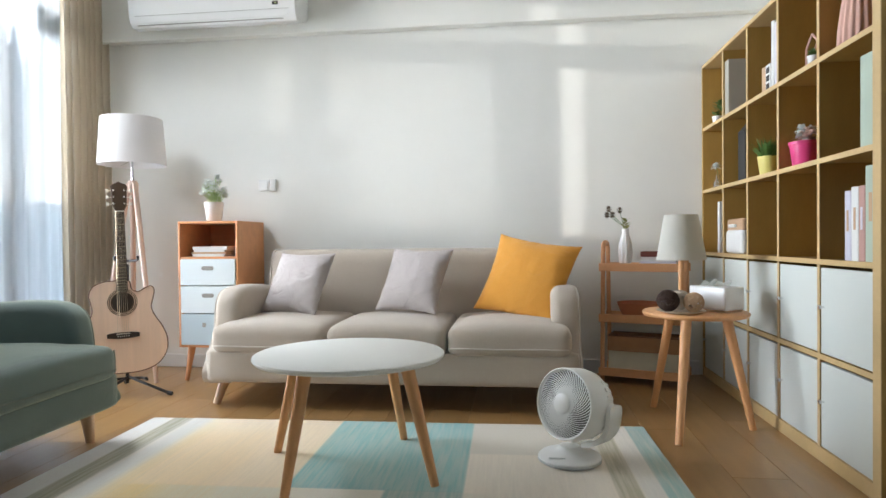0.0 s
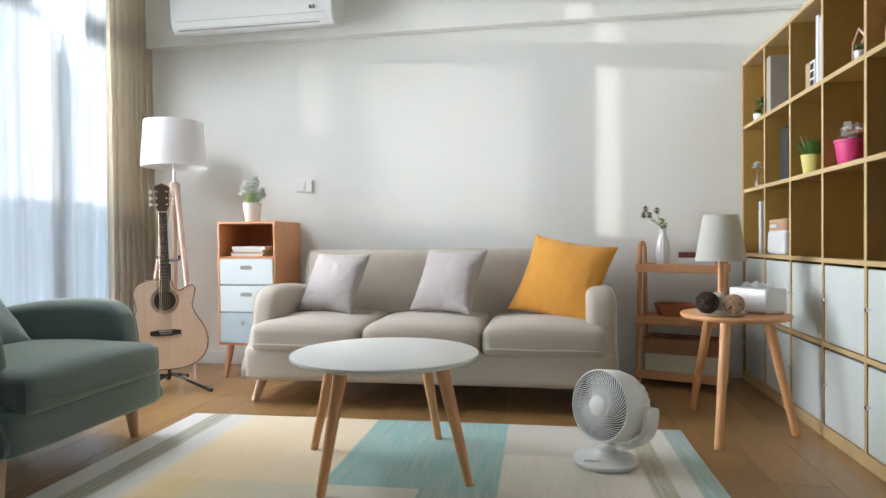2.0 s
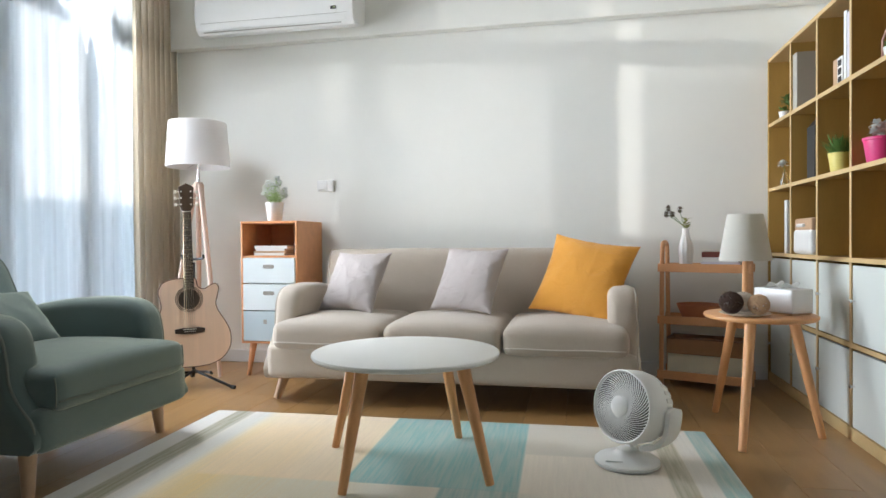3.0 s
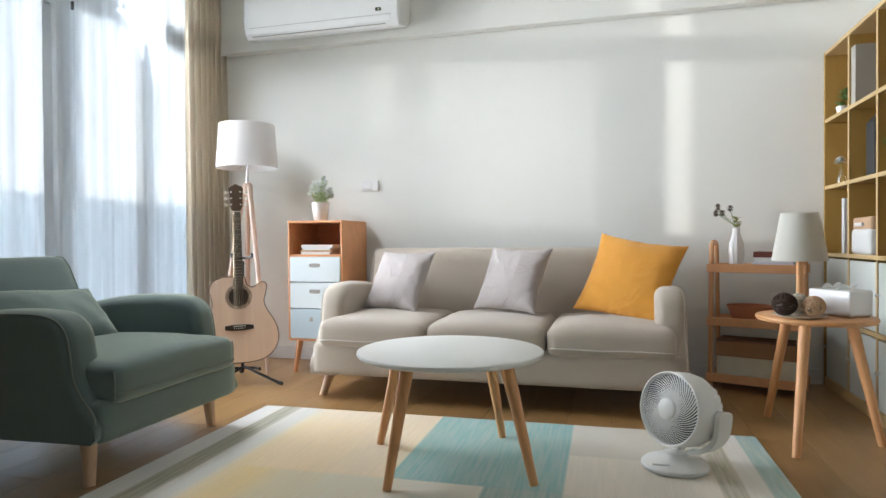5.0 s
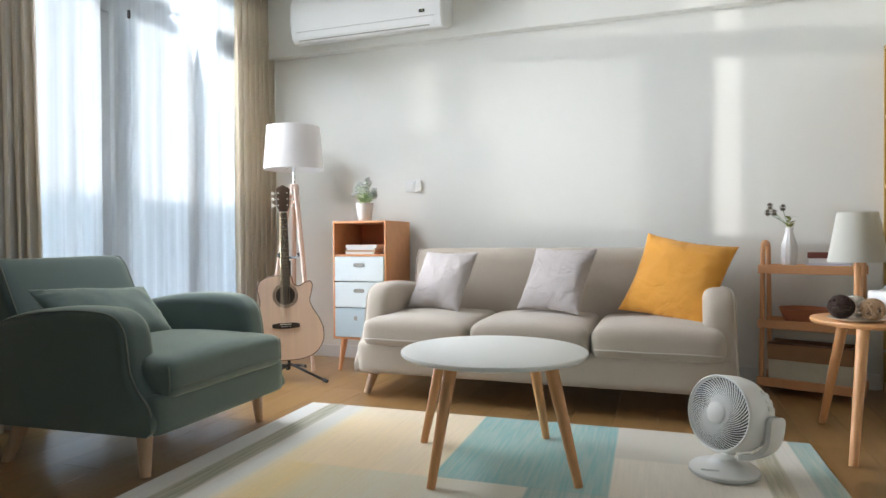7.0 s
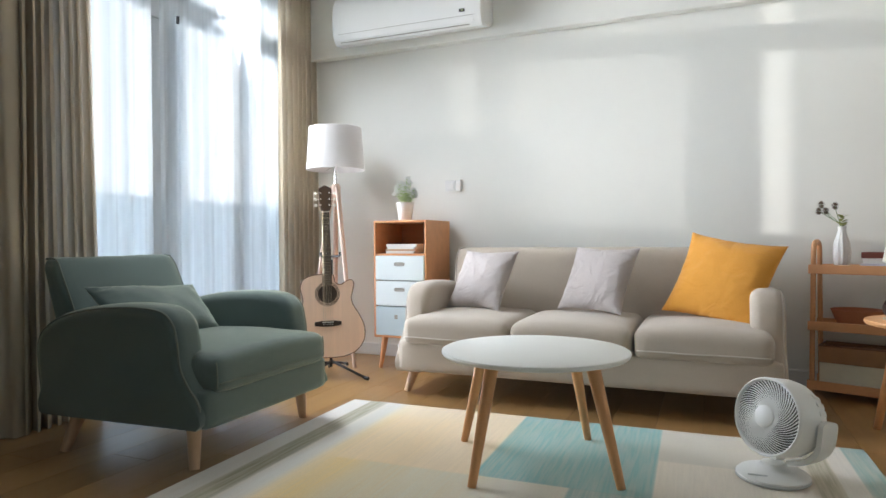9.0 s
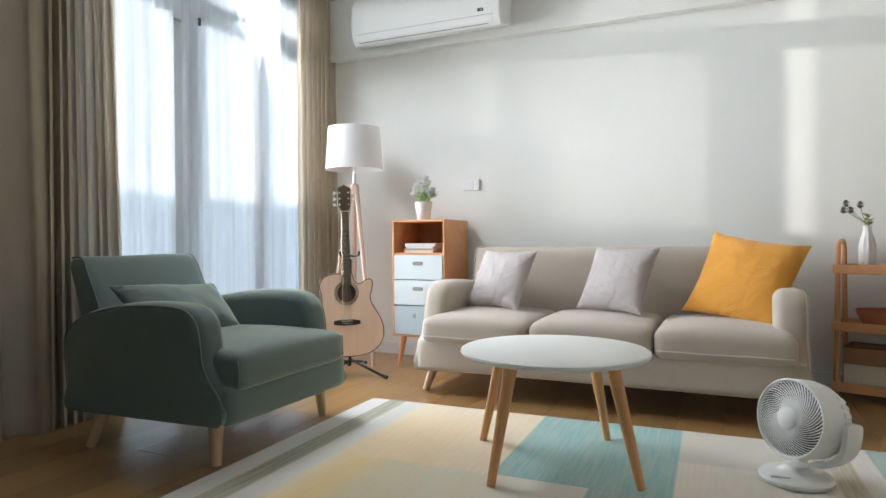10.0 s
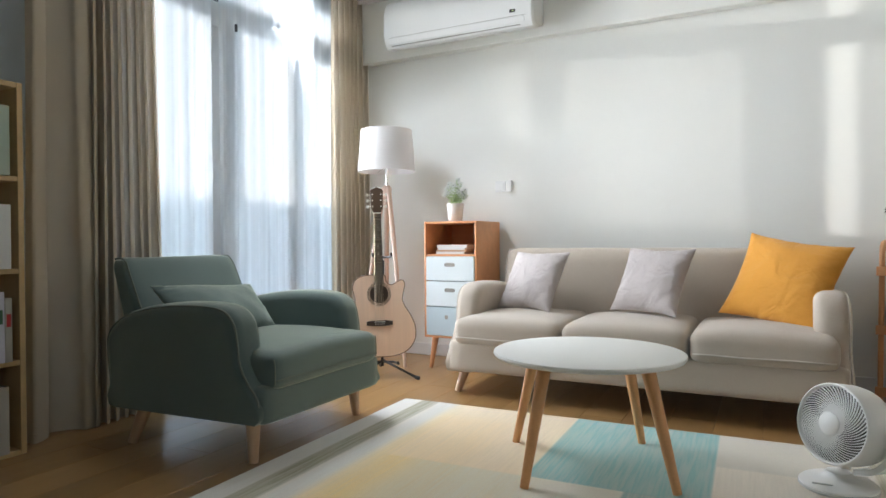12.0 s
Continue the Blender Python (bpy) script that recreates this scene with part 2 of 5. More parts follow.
WALL = material("wall_paint", (0.86, 0.855, 0.795), 0.85, 0.02, 1.5, 0.12, 220)
# Window wall: bluish sky light is put into its colour
SIDE_WALL = material("side_wall_skylit", (0.66, 0.72, 0.74), 0.85, 0.02, 1.5, 0.12, 220)
CEIL = material("ceiling_paint", (0.82, 0.81, 0.77), 0.9, 0.02, 1.5, 0.1, 200)
WHITE = material("white_paint", (0.80, 0.80, 0.77), 0.5, 0.02, 3, 0.03, 120)
FLOOR = material("floor_oak", (0.335, 0.190, 0.068), 0.30, 0.16, 3.0, 0.10, 60, stretch=(9, 0.8, 1), random_tint=0.13, fine=0.3, coat=0.15)
GAP = material("joint_dark", (0.12, 0.07, 0.04), 0.8, 0.1)
SOFA = material("sofa_fabric", (0.48, 0.41, 0.325), 0.92, 0.05, 7, 0.35, 900, sheen=0.25, fine=0.2, wrinkle=0.12)
PIPING = material("sofa_piping", (0.60, 0.55, 0.48), 0.9, 0.05, 9, 0.3, 900)
GREEN = material("armchair_fabric", (0.108, 0.152, 0.146), 0.9, 0.07, 7, 0.35, 900, sheen=0.75, fine=0.2)
GREEN.node_tree.nodes["Principled BSDF"].inputs["Sheen Tint"].default_value = (0.92, 0.96, 0.74, 1)
GREEN_PIPE = material("armchair_piping", (0.20, 0.225, 0.19), 0.9, 0.06, 9, 0.3, 900)
GREYC = material("cushion_grey_linen", (0.44, 0.39, 0.36), 0.93, 0.06, 8, 0.4, 800, sheen=0.2, fine=0.2, wrinkle=0.5)
YELLOW = material("cushion_mustard", (0.72, 0.325, 0.036), 0.88, 0.07, 8, 0.35, 800, sheen=0.2, fine=0.15, wrinkle=0.5)
LAMP_LEG = material("lamp_leg_ash", (0.68, 0.50, 0.39), 0.45, 0.08, 5, 0.05, 70, stretch=(6, 6, 0.7), fine=0.2)
LEG = material("leg_beech", (0.69, 0.35, 0.14), 0.42, 0.14, 5, 0.08, 70, stretch=(6, 6, 0.7), fine=0.2)
PALE_LEG = material("leg_ash", (0.60, 0.40, 0.24), 0.45, 0.14, 5, 0.08, 70, stretch=(6, 6, 0.7), fine=0.2)
ORANGE = material("cabinet_wood", (0.70, 0.33, 0.14), 0.45, 0.12, 4, 0.06, 70, stretch=(1, 6, 6), fine=0.2)
# Two tones of one wood: shade put into the faces, light into edges
SHELF_SHADED = material("bookcase_wood_shaded", (0.42, 0.255, 0.062), 0.5, 0.12, 4, 0.06, 60, stretch=(5, 1, 1), fine=0.2)
SHELF_LIT = material("bookcase_wood_lit", (0.58, 0.41, 0.19), 0.5, 0.10, 4, 0.06, 60, stretch=(5, 1, 1), fine=0.2)
DOORW = material("door_white", (0.65, 0.68, 0.63), 0.42, 0.015, 3, 0.02, 120)
DRAWER = material("drawer_white", (0.72, 0.77, 0.76), 0.45, 0.02, 3, 0.02, 120)
DRAWER_BLUE = material("drawer_blue_grey", (0.50, 0.59, 0.62), 0.45, 0.02, 3, 0.02, 120)
TABLEW = material("table_white", (0.84, 0.83, 0.765), 0.38, 0.03, 4, 0.02, 150)
SHADE = material("lamp_linen", (0.83, 0.80, 0.77), 0.9, 0.04, 9, 0.3, 700)
SHADE2 = material("lamp_cotton", (0.80, 0.78, 0.71), 0.9, 0.04, 9, 0.3, 700)
CHROME = material("chrome", (0.75, 0.75, 0.74), 0.2, 0.02, metal=1.0)
BLACK = material("black_metal", (0.02, 0.02, 0.02), 0.45, 0.1)
SPRUCE = material("guitar_spruce", (0.84, 0.60, 0.42), 0.3, 0.09, 5, 0.02, 70, stretch=(9, 1, 0.4), coat=0.4, fine=0.2)
GSIDE = material("guitar_side", (0.16, 0.07, 0.03), 0.3, 0.2, 5, coat=0.4)
GNECK = material("guitar_neck", (0.075, 0.040, 0.016), 0.5, 0.25, 6)
FRETB = material("fretboard", (0.035, 0.020, 0.010), 0.6, 0.2, 8)
BONE = material("bone", (0.78, 0.74, 0.64), 0.4, 0.05)
STRING = material("string", (0.62, 0.5, 0.34), 0.3, 0.05, metal=1.0)
PLASTIC = material("fan_plastic", (0.85, 0.84, 0.79), 0.38, 0.02, 4, 0.01, 200)
FAN_DARK = material("fan_inside", (0.06, 0.056, 0.04), 0.6, 0.05)
FAN_BLADE = material("fan_blade", (0.10, 0.095, 0.07), 0.6, 0.05)
FAN_GREY = material("fan_underside", (0.58, 0.58, 0.54), 0.5, 0.04)
CURTAIN = material("curtain_fabric", (0.57, 0.485, 0.35), 0.93, 0.03, 2, 0.05, 500, sheen=0.15)
ACW = material("air_conditioner_plastic", (0.80, 0.80, 0.77), 0.4, 0.015, 3)
# dark tone standing for shade in vent gaps and drawer grip slots
ACD = material("gap_shadow_tone", (0.33, 0.31, 0.27), 0.6, 0.05)
TERRA = material("terracotta", (0.45, 0.165, 0.075), 0.75, 0.14, 12, 0.2, 120)
CERAM = material("white_ceramic", (0.80, 0.79, 0.76), 0.3, 0.03, 6, coat=0.3)
LEAF = material("leaf", (0.13, 0.22, 0.06), 0.55, 0.3, 30)
LEAF_PALE = material("pale_leaf", (0.62, 0.76, 0.36), 0.6, 0.25, 30)
LEAF_OLIVE = material("olive_leaf", (0.27, 0.29, 0.06), 0.55, 0.25, 30)
PETAL = material("white_petal", (0.82, 0.84, 0.80), 0.7, 0.06, 30)
FLOWER_HEAD = material("dry_flower", (0.17, 0.13, 0.09), 0.85, 0.25, 60)
GRASS = material("grass_blade", (0.10, 0.20, 0.035), 0.55, 0.3, 30)
YPOT = material("yellow_pot", (0.72, 0.62, 0.17), 0.45, 0.05, 8)
PPOT = material("pink_pot", (0.74, 0.06, 0.22), 0.4, 0.05, 8)
ROSE = material("blush_petal", (0.86, 0.66, 0.58), 0.8, 0.12, 30)
PINKC = material("pink_pleats", (0.66, 0.40, 0.31), 0.8, 0.10, 12, stretch=(6, 6, 0.6))
PAPER = material("book_paper", (0.78, 0.75, 0.68), 0.8, 0.05, 20, stretch=(1, 1, 30))
BK_WHITE = material("book_white", (0.72, 0.71, 0.67), 0.6, 0.04, 8)
BK_GREY = material("binder_grey", (0.42, 0.395, 0.33), 0.6, 0.05, 8)
BK_MINT = material("binder_mint", (0.42, 0.49, 0.39), 0.6, 0.05, 8)
BK_LILAC = material("book_lilac", (0.60, 0.58, 0.64), 0.6, 0.05, 8)
BK_PINK = material("book_dusty_pink", (0.48, 0.28, 0.23), 0.6, 0.06, 8)
BK_RED = material("book_dark_red", (0.16, 0.04, 0.025), 0.55, 0.08, 8)
BK_KRAFT = material("kraft_board", (0.52, 0.34, 0.20), 0.8, 0.08, 10)
BK_GREEN = material("book_green_label", (0.05, 0.13, 0.06), 0.6, 0.05, 8)
BK_SCARLET = material("book_scarlet", (0.45, 0.03, 0.03), 0.6, 0.05, 8)
INK = material("dark_print", (0.03, 0.028, 0.025), 0.6, 0.05)
TAN = material("basket_tan", (0.36, 0.20, 0.10), 0.9, 0.12, 14, 0.4, 300)
CREAM = material("basket_cream", (0.68, 0.66, 0.52), 0.9, 0.08, 14, 0.4, 300)
RATTAN = material("rattan_tan", (0.56, 0.36, 0.20), 0.75, 0.15, 20)
RATTAN_D = material("rattan_dark", (0.060, 0.030, 0.018), 0.8, 0.2, 20)
RATTAN_W = material("rattan_cream", (0.70, 0.62, 0.50), 0.75, 0.10, 20)
LADDER = material("ladder_shelf_wood", (0.68, 0.35, 0.16), 0.45, 0.12, 5, 0.06, 70, stretch=(2, 2, 2), fine=0.2)
CONC = material("balcony_concrete", (0.55, 0.55, 0.52), 0.9, 0.1, 4, 0.2, 60)
LAND = material("far_ground", (0.16, 0.17, 0.13), 0.95, 0.3, 0.2)
ALU = material("window_aluminium", (0.48, 0.49, 0.49), 0.45, 0.02, 5)


def let_light_through(mat, amount, color):
    """Makes a cloth pass part of the light that falls on its back."""
    N, K = mat.node_tree.nodes, mat.node_tree.links
    tl, mx = N.new("ShaderNodeBsdfTranslucent"), N.new("ShaderNodeMixShader")
    tl.inputs[0].default_value = (*color, 1)
    mx.inputs[0].default_value = amount
    K.new(N["Principled BSDF"].outputs[0], mx.inputs[1])
    K.new(tl.outputs[0], mx.inputs[2])
    K.new(mx.outputs[0], N["Material Output"].inputs[0])


let_light_through(CURTAIN, 0.30, (0.70, 0.64, 0.57))
let_light_through(LEAF_PALE, 0.4, (0.55, 0.66, 0.35))
let_light_through(PETAL, 0.3, (0.85, 0.87, 0.82))
let_light_through(SHADE, 0.30, (0.85, 0.82, 0.80))
let_light_through(SHADE2, 0.50, (0.80, 0.78, 0.70))


def glass_material():
    mat = bpy.data.materials.new("clear_glass")
    mat.use_nodes = True
    b = mat.node_tree.nodes["Principled BSDF"]
    b.inputs["Base Color"].default_value = (0.97, 0.99, 0.98, 1)
    b.inputs["Roughness"].default_value, b.inputs["Transmission Weight"].default_value, b.inputs["IOR"].default_value = 0.02, 1.0, 1.45
    return mat


def sheer_material():
    """Thin voile: part open weave, part light-scattering thread, denser where the cloth gathers."""
    mat = bpy.data.materials.new("voile")
    mat.use_nodes = True
    N, K = mat.node_tree.nodes, mat.node_tree.links
    N.remove(N["Principled BSDF"])
    tc = N.new("ShaderNodeTexCoord")
    mp = N.new("ShaderNodeMapping")
    mp.inputs["Scale"].default_value = (0.0, 11.0, 0.12)
    K.new(tc.outputs["Object"], mp.inputs[0])
    no = N.new("ShaderNodeTexNoise")
    no.inputs["Scale"].default_value, no.inputs["Detail"].default_value = 1.6, 3.0
    K.new(mp.outputs[0], no.inputs["Vector"])
    mr = N.new("ShaderNodeMapRange")
    mr.inputs["From Min"].default_value, mr.inputs["From Max"].default_value = 0.35, 0.65
    mr.inputs["To Min"].default_value, mr.inputs["To Max"].default_value = 0.24, 0.38
    K.new(no.outputs[0], mr.inputs[0])
    tr, tl, df = N.new("ShaderNodeBsdfTransparent"), N.new("ShaderNodeBsdfTranslucent"), N.new("ShaderNodeBsdfDiffuse")
    tl.inputs[0].default_value = (0.84, 0.87, 0.89, 1)
    df.inputs[0].default_value = (0.60, 0.65, 0.69, 1)
    m1, m2 = N.new("ShaderNodeMixShader"), N.new("ShaderNodeMixShader")
    m1.inputs[0].default_value = 0.60
    K.new(tl.outputs[0], m1.inputs[1])
    K.new(df.outputs[0], m1.inputs[2])
    K.new(mr.outputs[0], m2.inputs[0])
    K.new(m1.outputs[0], m2.inputs[1])
    K.new(tr.outputs[0], m2.inputs[2])
    K.new(m2.outputs[0], N["Material Output"].inputs[0])
    return mat


GLASS = glass_material()
VOILE = sheer_material()

# ---- room ----
X0, X1, Y0, Y1, H = -2.86, 1.52, -2.30, 3.974, 2.62
T = 0.14
WY0, WY1 = 1.90, 3.80           # the tall window's opening


def wall(name, boxes, mat=WALL):
    bm = bmesh.new()
    for lo, hi in boxes:
        add_box(bm, lo, hi)
    return tagged(part(name, bm, mat), "plain painted plaster wall of the room", "wall", kind="structure")


wall("wall_north", [((X0 - T, Y1, 0), (X1 + T, Y1 + T, H))])
wall("wall_east", [((X1, Y0 - T, 0), (X1 + T, Y1, H))])
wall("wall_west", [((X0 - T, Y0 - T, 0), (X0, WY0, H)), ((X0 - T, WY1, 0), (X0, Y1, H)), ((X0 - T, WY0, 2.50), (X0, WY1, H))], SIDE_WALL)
# the opening in this wall is unseen, added for the fill lamp
wall("wall_south", [((X0, Y0 - T, 0), (-0.6, Y0, H)), ((1.4, Y0 - T, 0), (X1, Y0, H)), ((-0.6, Y0 - T, 0), (1.4, Y0, 1.25)), ((-0.6, Y0 - T, 2.45), (1.4, Y0, H))])
tagged(part("ceiling", box((X0 - T, Y0 - T, H), (X1 + T, Y1 + T, H + 0.12)), CEIL), "plain white plaster ceiling", "ceiling", kind="structure")
tagged(part("beam", box((X0, 3.90, 2.135), (X1, Y1, H), 0.006), WALL), "boxed white plaster beam along the wall top", "beam", kind="structure")
tagged(part("baseboard", box((X0, Y1 - 0.014, 0), (1.10, Y1, 0.085), 0.004), WHITE), "white painted baseboard along the wall", "baseboard", kind="structure")
tagged(part("cornice", box((X0, 3.86, H - 0.05), (X1, 3.90, H), 0.01), CEIL), "thin white plaster cornice under the ceiling", "cornice", kind="structure")

floor = tagged(part("floor", box((X0 - T, Y0 - T, -0.12), (X1 + T, Y1 + T, -0.008)), GAP), "warm brown oak plank floor with a satin finish", "floor", kind="structure")


# ---- window, balcony, land outside ----
def window(name, label, x, ys, zs, top):
    w = tagged(thing(name, label, "window", kind="structure"))
    fx0, fx1 = x - 0.055, x
    for y0, y1 in ((ys[0], ys[0] + 0.05), (ys[-1] - 0.05, ys[-1])):
        part("window_frame", box((fx0, y0, zs[0]), (fx1, y1, zs[1]), 0.004), ALU, w)
    part("window_frame", box((fx0, ys[0] + 0.05, zs[0]), (fx1, ys[-1] - 0.05, zs[0] + 0.06), 0.004), ALU, w)
    part("window_frame", box((fx0, ys[0] + 0.05, zs[1] - 0.05), (fx1, ys[-1] - 0.05, zs[1]), 0.004), ALU, w)
    part("transom", box((fx0, ys[0] + 0.05, top), (fx1, ys[-1] - 0.05, top + 0.15), 0.004), ALU, w)
    for y in ys[1:-1]:
        part("mullion", box((fx0 + 0.004, y - (0.08 if y < 3 else 0.045), zs[0] + 0.06), (fx1 - 0.004, y + (0.08 if y < 3 else 0.045), top), 0.004), ALU, w)
    for a, b in zip(ys, ys[1:]):
        for lo, hi in ((zs[0] + 0.06, top), (top + 0.15, zs[1] - 0.05)):
            g = part("pane", box((x - 0.032, a + 0.05, lo), (x - 0.026, b - 0.05, hi)), GLASS, w)
            g.visible_shadow = False
    return w


window("window_1", "tall pale aluminium sliding window behind sheer curtains", X0 - 0.03, (WY0, 2.667, 3.265, WY1), (0.0, 2.50), 2.095)
# unseen rear window, added to give the fill lamp an opening
rear = thing("added_rear_window", "unseen framed window added in the rear wall for fill light", "window", kind="structure")
for lo, hi in (((-0.6, -2.40, 1.25), (-0.55, -2.34, 2.45)), ((1.35, -2.40, 1.25), (1.4, -2.34, 2.45)), ((-0.55, -2.40, 1.25), (1.35, -2.34, 1.30)),
               ((-0.55, -2.40, 2.40), (1.35, -2.34, 2.45)), ((0.37, -2.398, 1.30), (0.43, -2.342, 2.40))):
    part("window_frame", box(lo, hi, 0.004), ALU, rear)
tagged(part("balcony", box((-4.05, 0.2, -0.20), (X0 - T, 5.2, -0.02)), CONC), "pale concrete balcony slab outside the window", "balcony", kind="structure")
tagged(part("parapet", box((-4.05, 0.2, -0.02), (-3.93, 5.2, 1.15), 0.01), CONC), "low pale concrete balcony parapet", "parapet", kind="structure")
tagged(part("ground", box((-900, -900, -9.2), (900, 900, -9.0)), LAND), "flat hazy land below the balcony", "ground", kind="structure")


# ---- floor planks ----
def plank_mesh(w, l):
    bm = bmesh.new()
    add_box(bm, (0, 0, -0.012), (w, l, 0), 0.0007, 1)
    me = mesh_of(bm, "plank")
    me.materials.append(FLOOR)
    return me


# ---- curtains ----
def folded(name, ys, x, z, amp, waves, mat, label, category, seed=0, thick=0.0, lean=0.0, gather=0.0, sharp=1.0):
    """A hanging cloth in folds along y."""
    n, rows = int(waves * 16), 14
    bm = bmesh.new()
    g = []
    for i in range(n + 1):
        s = i / n
        col = []
        for k in range(rows + 1):
            h = k / rows
            ph = s * waves * 2 * math.pi + 0.9 * noise.noise(Vector((s * waves * 0.7, seed, 0))) + 0.35 * noise.noise(Vector((s * waves * 0.5, h * 1.6, seed + 5)))
            wv = math.sin(ph)
            wv = math.copysign(abs(wv) ** sharp, wv)
            a = amp * (0.75 + 0.5 * noise.noise(Vector((s * waves * 0.45, h * 1.1, seed + 9)))) * (1 - 0.35 * h)
            y = ys[0] + (ys[1] - ys[0]) * s + gather * (1 - h) * (s - 0.5) + 0.25 * amp * math.cos(ph * 2) * (1 - 0.3 * h)
            col.append(bm.verts.new((x + a * wv + lean * (1 - h), y, z[0] + (z[1] - z[0]) * h)))
        g.append(col)
    for i in range(n):
        for k in range(rows):
            bm.faces.new((g[i][k], g[i + 1][k], g[i + 1][k + 1], g[i][k + 1]))
    ob = part(name, bm, mat, smooth=180)
    if thick:
        so = ob.modifiers.new("cloth", "SOLIDIFY")
        so.thickness, so.offset = thick, 0
    return tagged(ob, label, category)


folded("curtain", (3.52, 3.955), -2.68, (0.004, 2.585), 0.050, 7.5, CURTAIN, "beige fabric curtain drawn aside in deep folds", "curtain", 3, 0.0)
folded("curtain", (1.78, 2.115), -2.70, (0.004, 2.585), 0.058, 8, CURTAIN, "beige fabric curtain gathered in tight folds by the window", "curtain", 8, 0.0, 0.02, 0.06, 0.75)
folded("curtain", (1.50, 1.76), -2.69, (0.004, 2.585), 0.075, 1.5, CURTAIN, "beige fabric curtain hanging loose in wide folds", "curtain", 12, 0.0, 0.0, 0.08)
sheer = folded("sheer_curtain", (2.63, 3.78), -2.80, (0.015, 2.58), 0.008, 13, VOILE, "white translucent sheer curtain panel before the bright window", "curtain", 21)
part("clip", box((-2.776, 2.728, 2.055), (-2.762, 2.742, 2.10), 0.003), BLACK, sheer, "small dark clip")
folded("sheer_curtain", (1.93, 2.57), -2.795, (0.015, 2.58), 0.008, 7, VOILE, "white translucent sheer curtain panel beside the beige curtain", "curtain", 27)
tagged(part("curtain_track", box((-2.83, 1.45, 2.585), (-2.66, 3.96, 2.62), 0.004), WHITE), "white ceiling curtain track", "curtain track")


# ---- seating ----
SIDE = [(0.0, 0.175), (-0.004, 0.215), (0.012, 0.265), (0.055, 0.315), (0.088, 0.375), (0.098, 0.45), (0.118, 0.525), (0.17, 0.572), (0.26, 0.587),
        (0.40, 0.586), (0.55, 0.572), (0.70, 0.54), (0.80, 0.49), (0.848, 0.43), (0.850, 0.34), (0.838, 0.24), (0.828, 0.165), (0.805, 0.143), (0.70, 0.142), (0.55, 0.145), (0.40, 0.148), (0.25, 0.152), (0.12, 0.155), (0.02, 0.157)]


def seating(name, label, category, m, width, depth, base_z, seats, back_h, mats, leg_mat, legs, arm_w=0.14, drop=0.0, back=(0.557, 0.657, 0.783, 0.883)):
    fabric, pipe = mats
    s = thing(name, label, category, m)
    hw, k = width / 2, depth / 0.85
    outline = spline([(p[0] * k, p[1] - (drop if p[1] < 0.25 else 0)) for p in [(a, b, 0)[:2] + (0,) for a, b in SIDE]], 5)
    outline = [(p.x, p.y) for p in outline]
    for side in (-1, 1):
        turn = Matrix.Rotation(radians(90), 4, "Z")
        # plate lies in x-z with thickness on +y; turned so that depth runs along y
        x_in = hw if side > 0 else -hw + arm_w
        mm = Matrix.Translation((x_in, 0, 0)) @ turn
        part("arm", padded(outline, arm_w, 0.045, mm), fabric, s, smooth=50)
        xo = side * (hw - 0.0125)
        part("piping", tube([(xo, p[0], p[1]) for p in inset(outline, 0.0125)[:17 * 5]], 0.0042, 6), pipe, s, smooth=180)
    inner = hw - arm_w + 0.01
    part("base", softbox((-hw + 0.016, -0.012, base_z), (hw - 0.016, depth * 0.95, 0.295), 0.03, 10), fabric, s, smooth=180)

    def lean(p):
        f = (p.z - 0.30) / (back_h - 0.30)
        t = (p.y - depth * 0.64) / (depth * 0.26)
        return Vector((p.x, (1 - t) * (back[0] + (back[1] - back[0]) * f) + t * (back[2] + (back[3] - back[2]) * f), p.z))
    part("backrest", softbox((-inner - 0.05, depth * 0.64, 0.28), (inner + 0.05, depth * 0.90, back_h), 0.055, 14, 0.0, 0.004, lean), fabric, s, smooth=180)
    px, py = inner + 0.05 - 0.014, depth * 0.64 + 0.013
    for sx in (-1, 1):
        run = [lean(Vector((sx * px, py, 0.36 + (back_h - 0.41) * i / 8))) for i in range(9)]
        run += [lean(Vector((sx * (px - 0.004), py + a, b))) for a, b in ((0.006, back_h - 0.026), (0.030, back_h - 0.006), (0.09, back_h - 0.003), (depth * 0.26 - 0.06, back_h - 0.006))]
        part("piping", tube(run, 0.0042, 6), pipe, s, smooth=180)
    cut = [-hw + 0.05] + [-hw + 0.05 + (width - 0.10) * i / seats for i in range(1, seats)] + [hw - 0.05]
    for a, b in zip(cut, cut[1:]):
        c = part("seat_cushion", softbox((a + 0.003, -0.032, 0.272), (b - 0.003, depth * 0.72, 0.405), 0.042, 16, 0.035, 0.003), fabric, s, smooth=180)
        run = [(a + 0.02 + (b - a - 0.04) * i / 16, -0.035 + 0.006 * (abs(i / 8 - 1)) ** 4, 0.312 + 0.0012 * math.sin(i * 0.7)) for i in range(17)]
        part("seam", tube(run, 0.0035, 6), pipe, c, smooth=180)
        for e in (a + 0.014, b - 0.014) if seats == 1 else ():
            part("seam", tube([(e, -0.022 + 0.012 * (j / 6 - 0.4) ** 2, 0.296 + 0.092 * j / 6) for j in range(7)], 0.0032, 6), pipe, c, smooth=180)
    for (tx, ty), (fx, fy) in legs:
        part("leg", rod((tx, ty, base_z + 0.01), (fx, fy, 0.0), 0.029, 0.018, 20), leg_mat, s, "tapered round wooden leg", smooth=40)
    return s


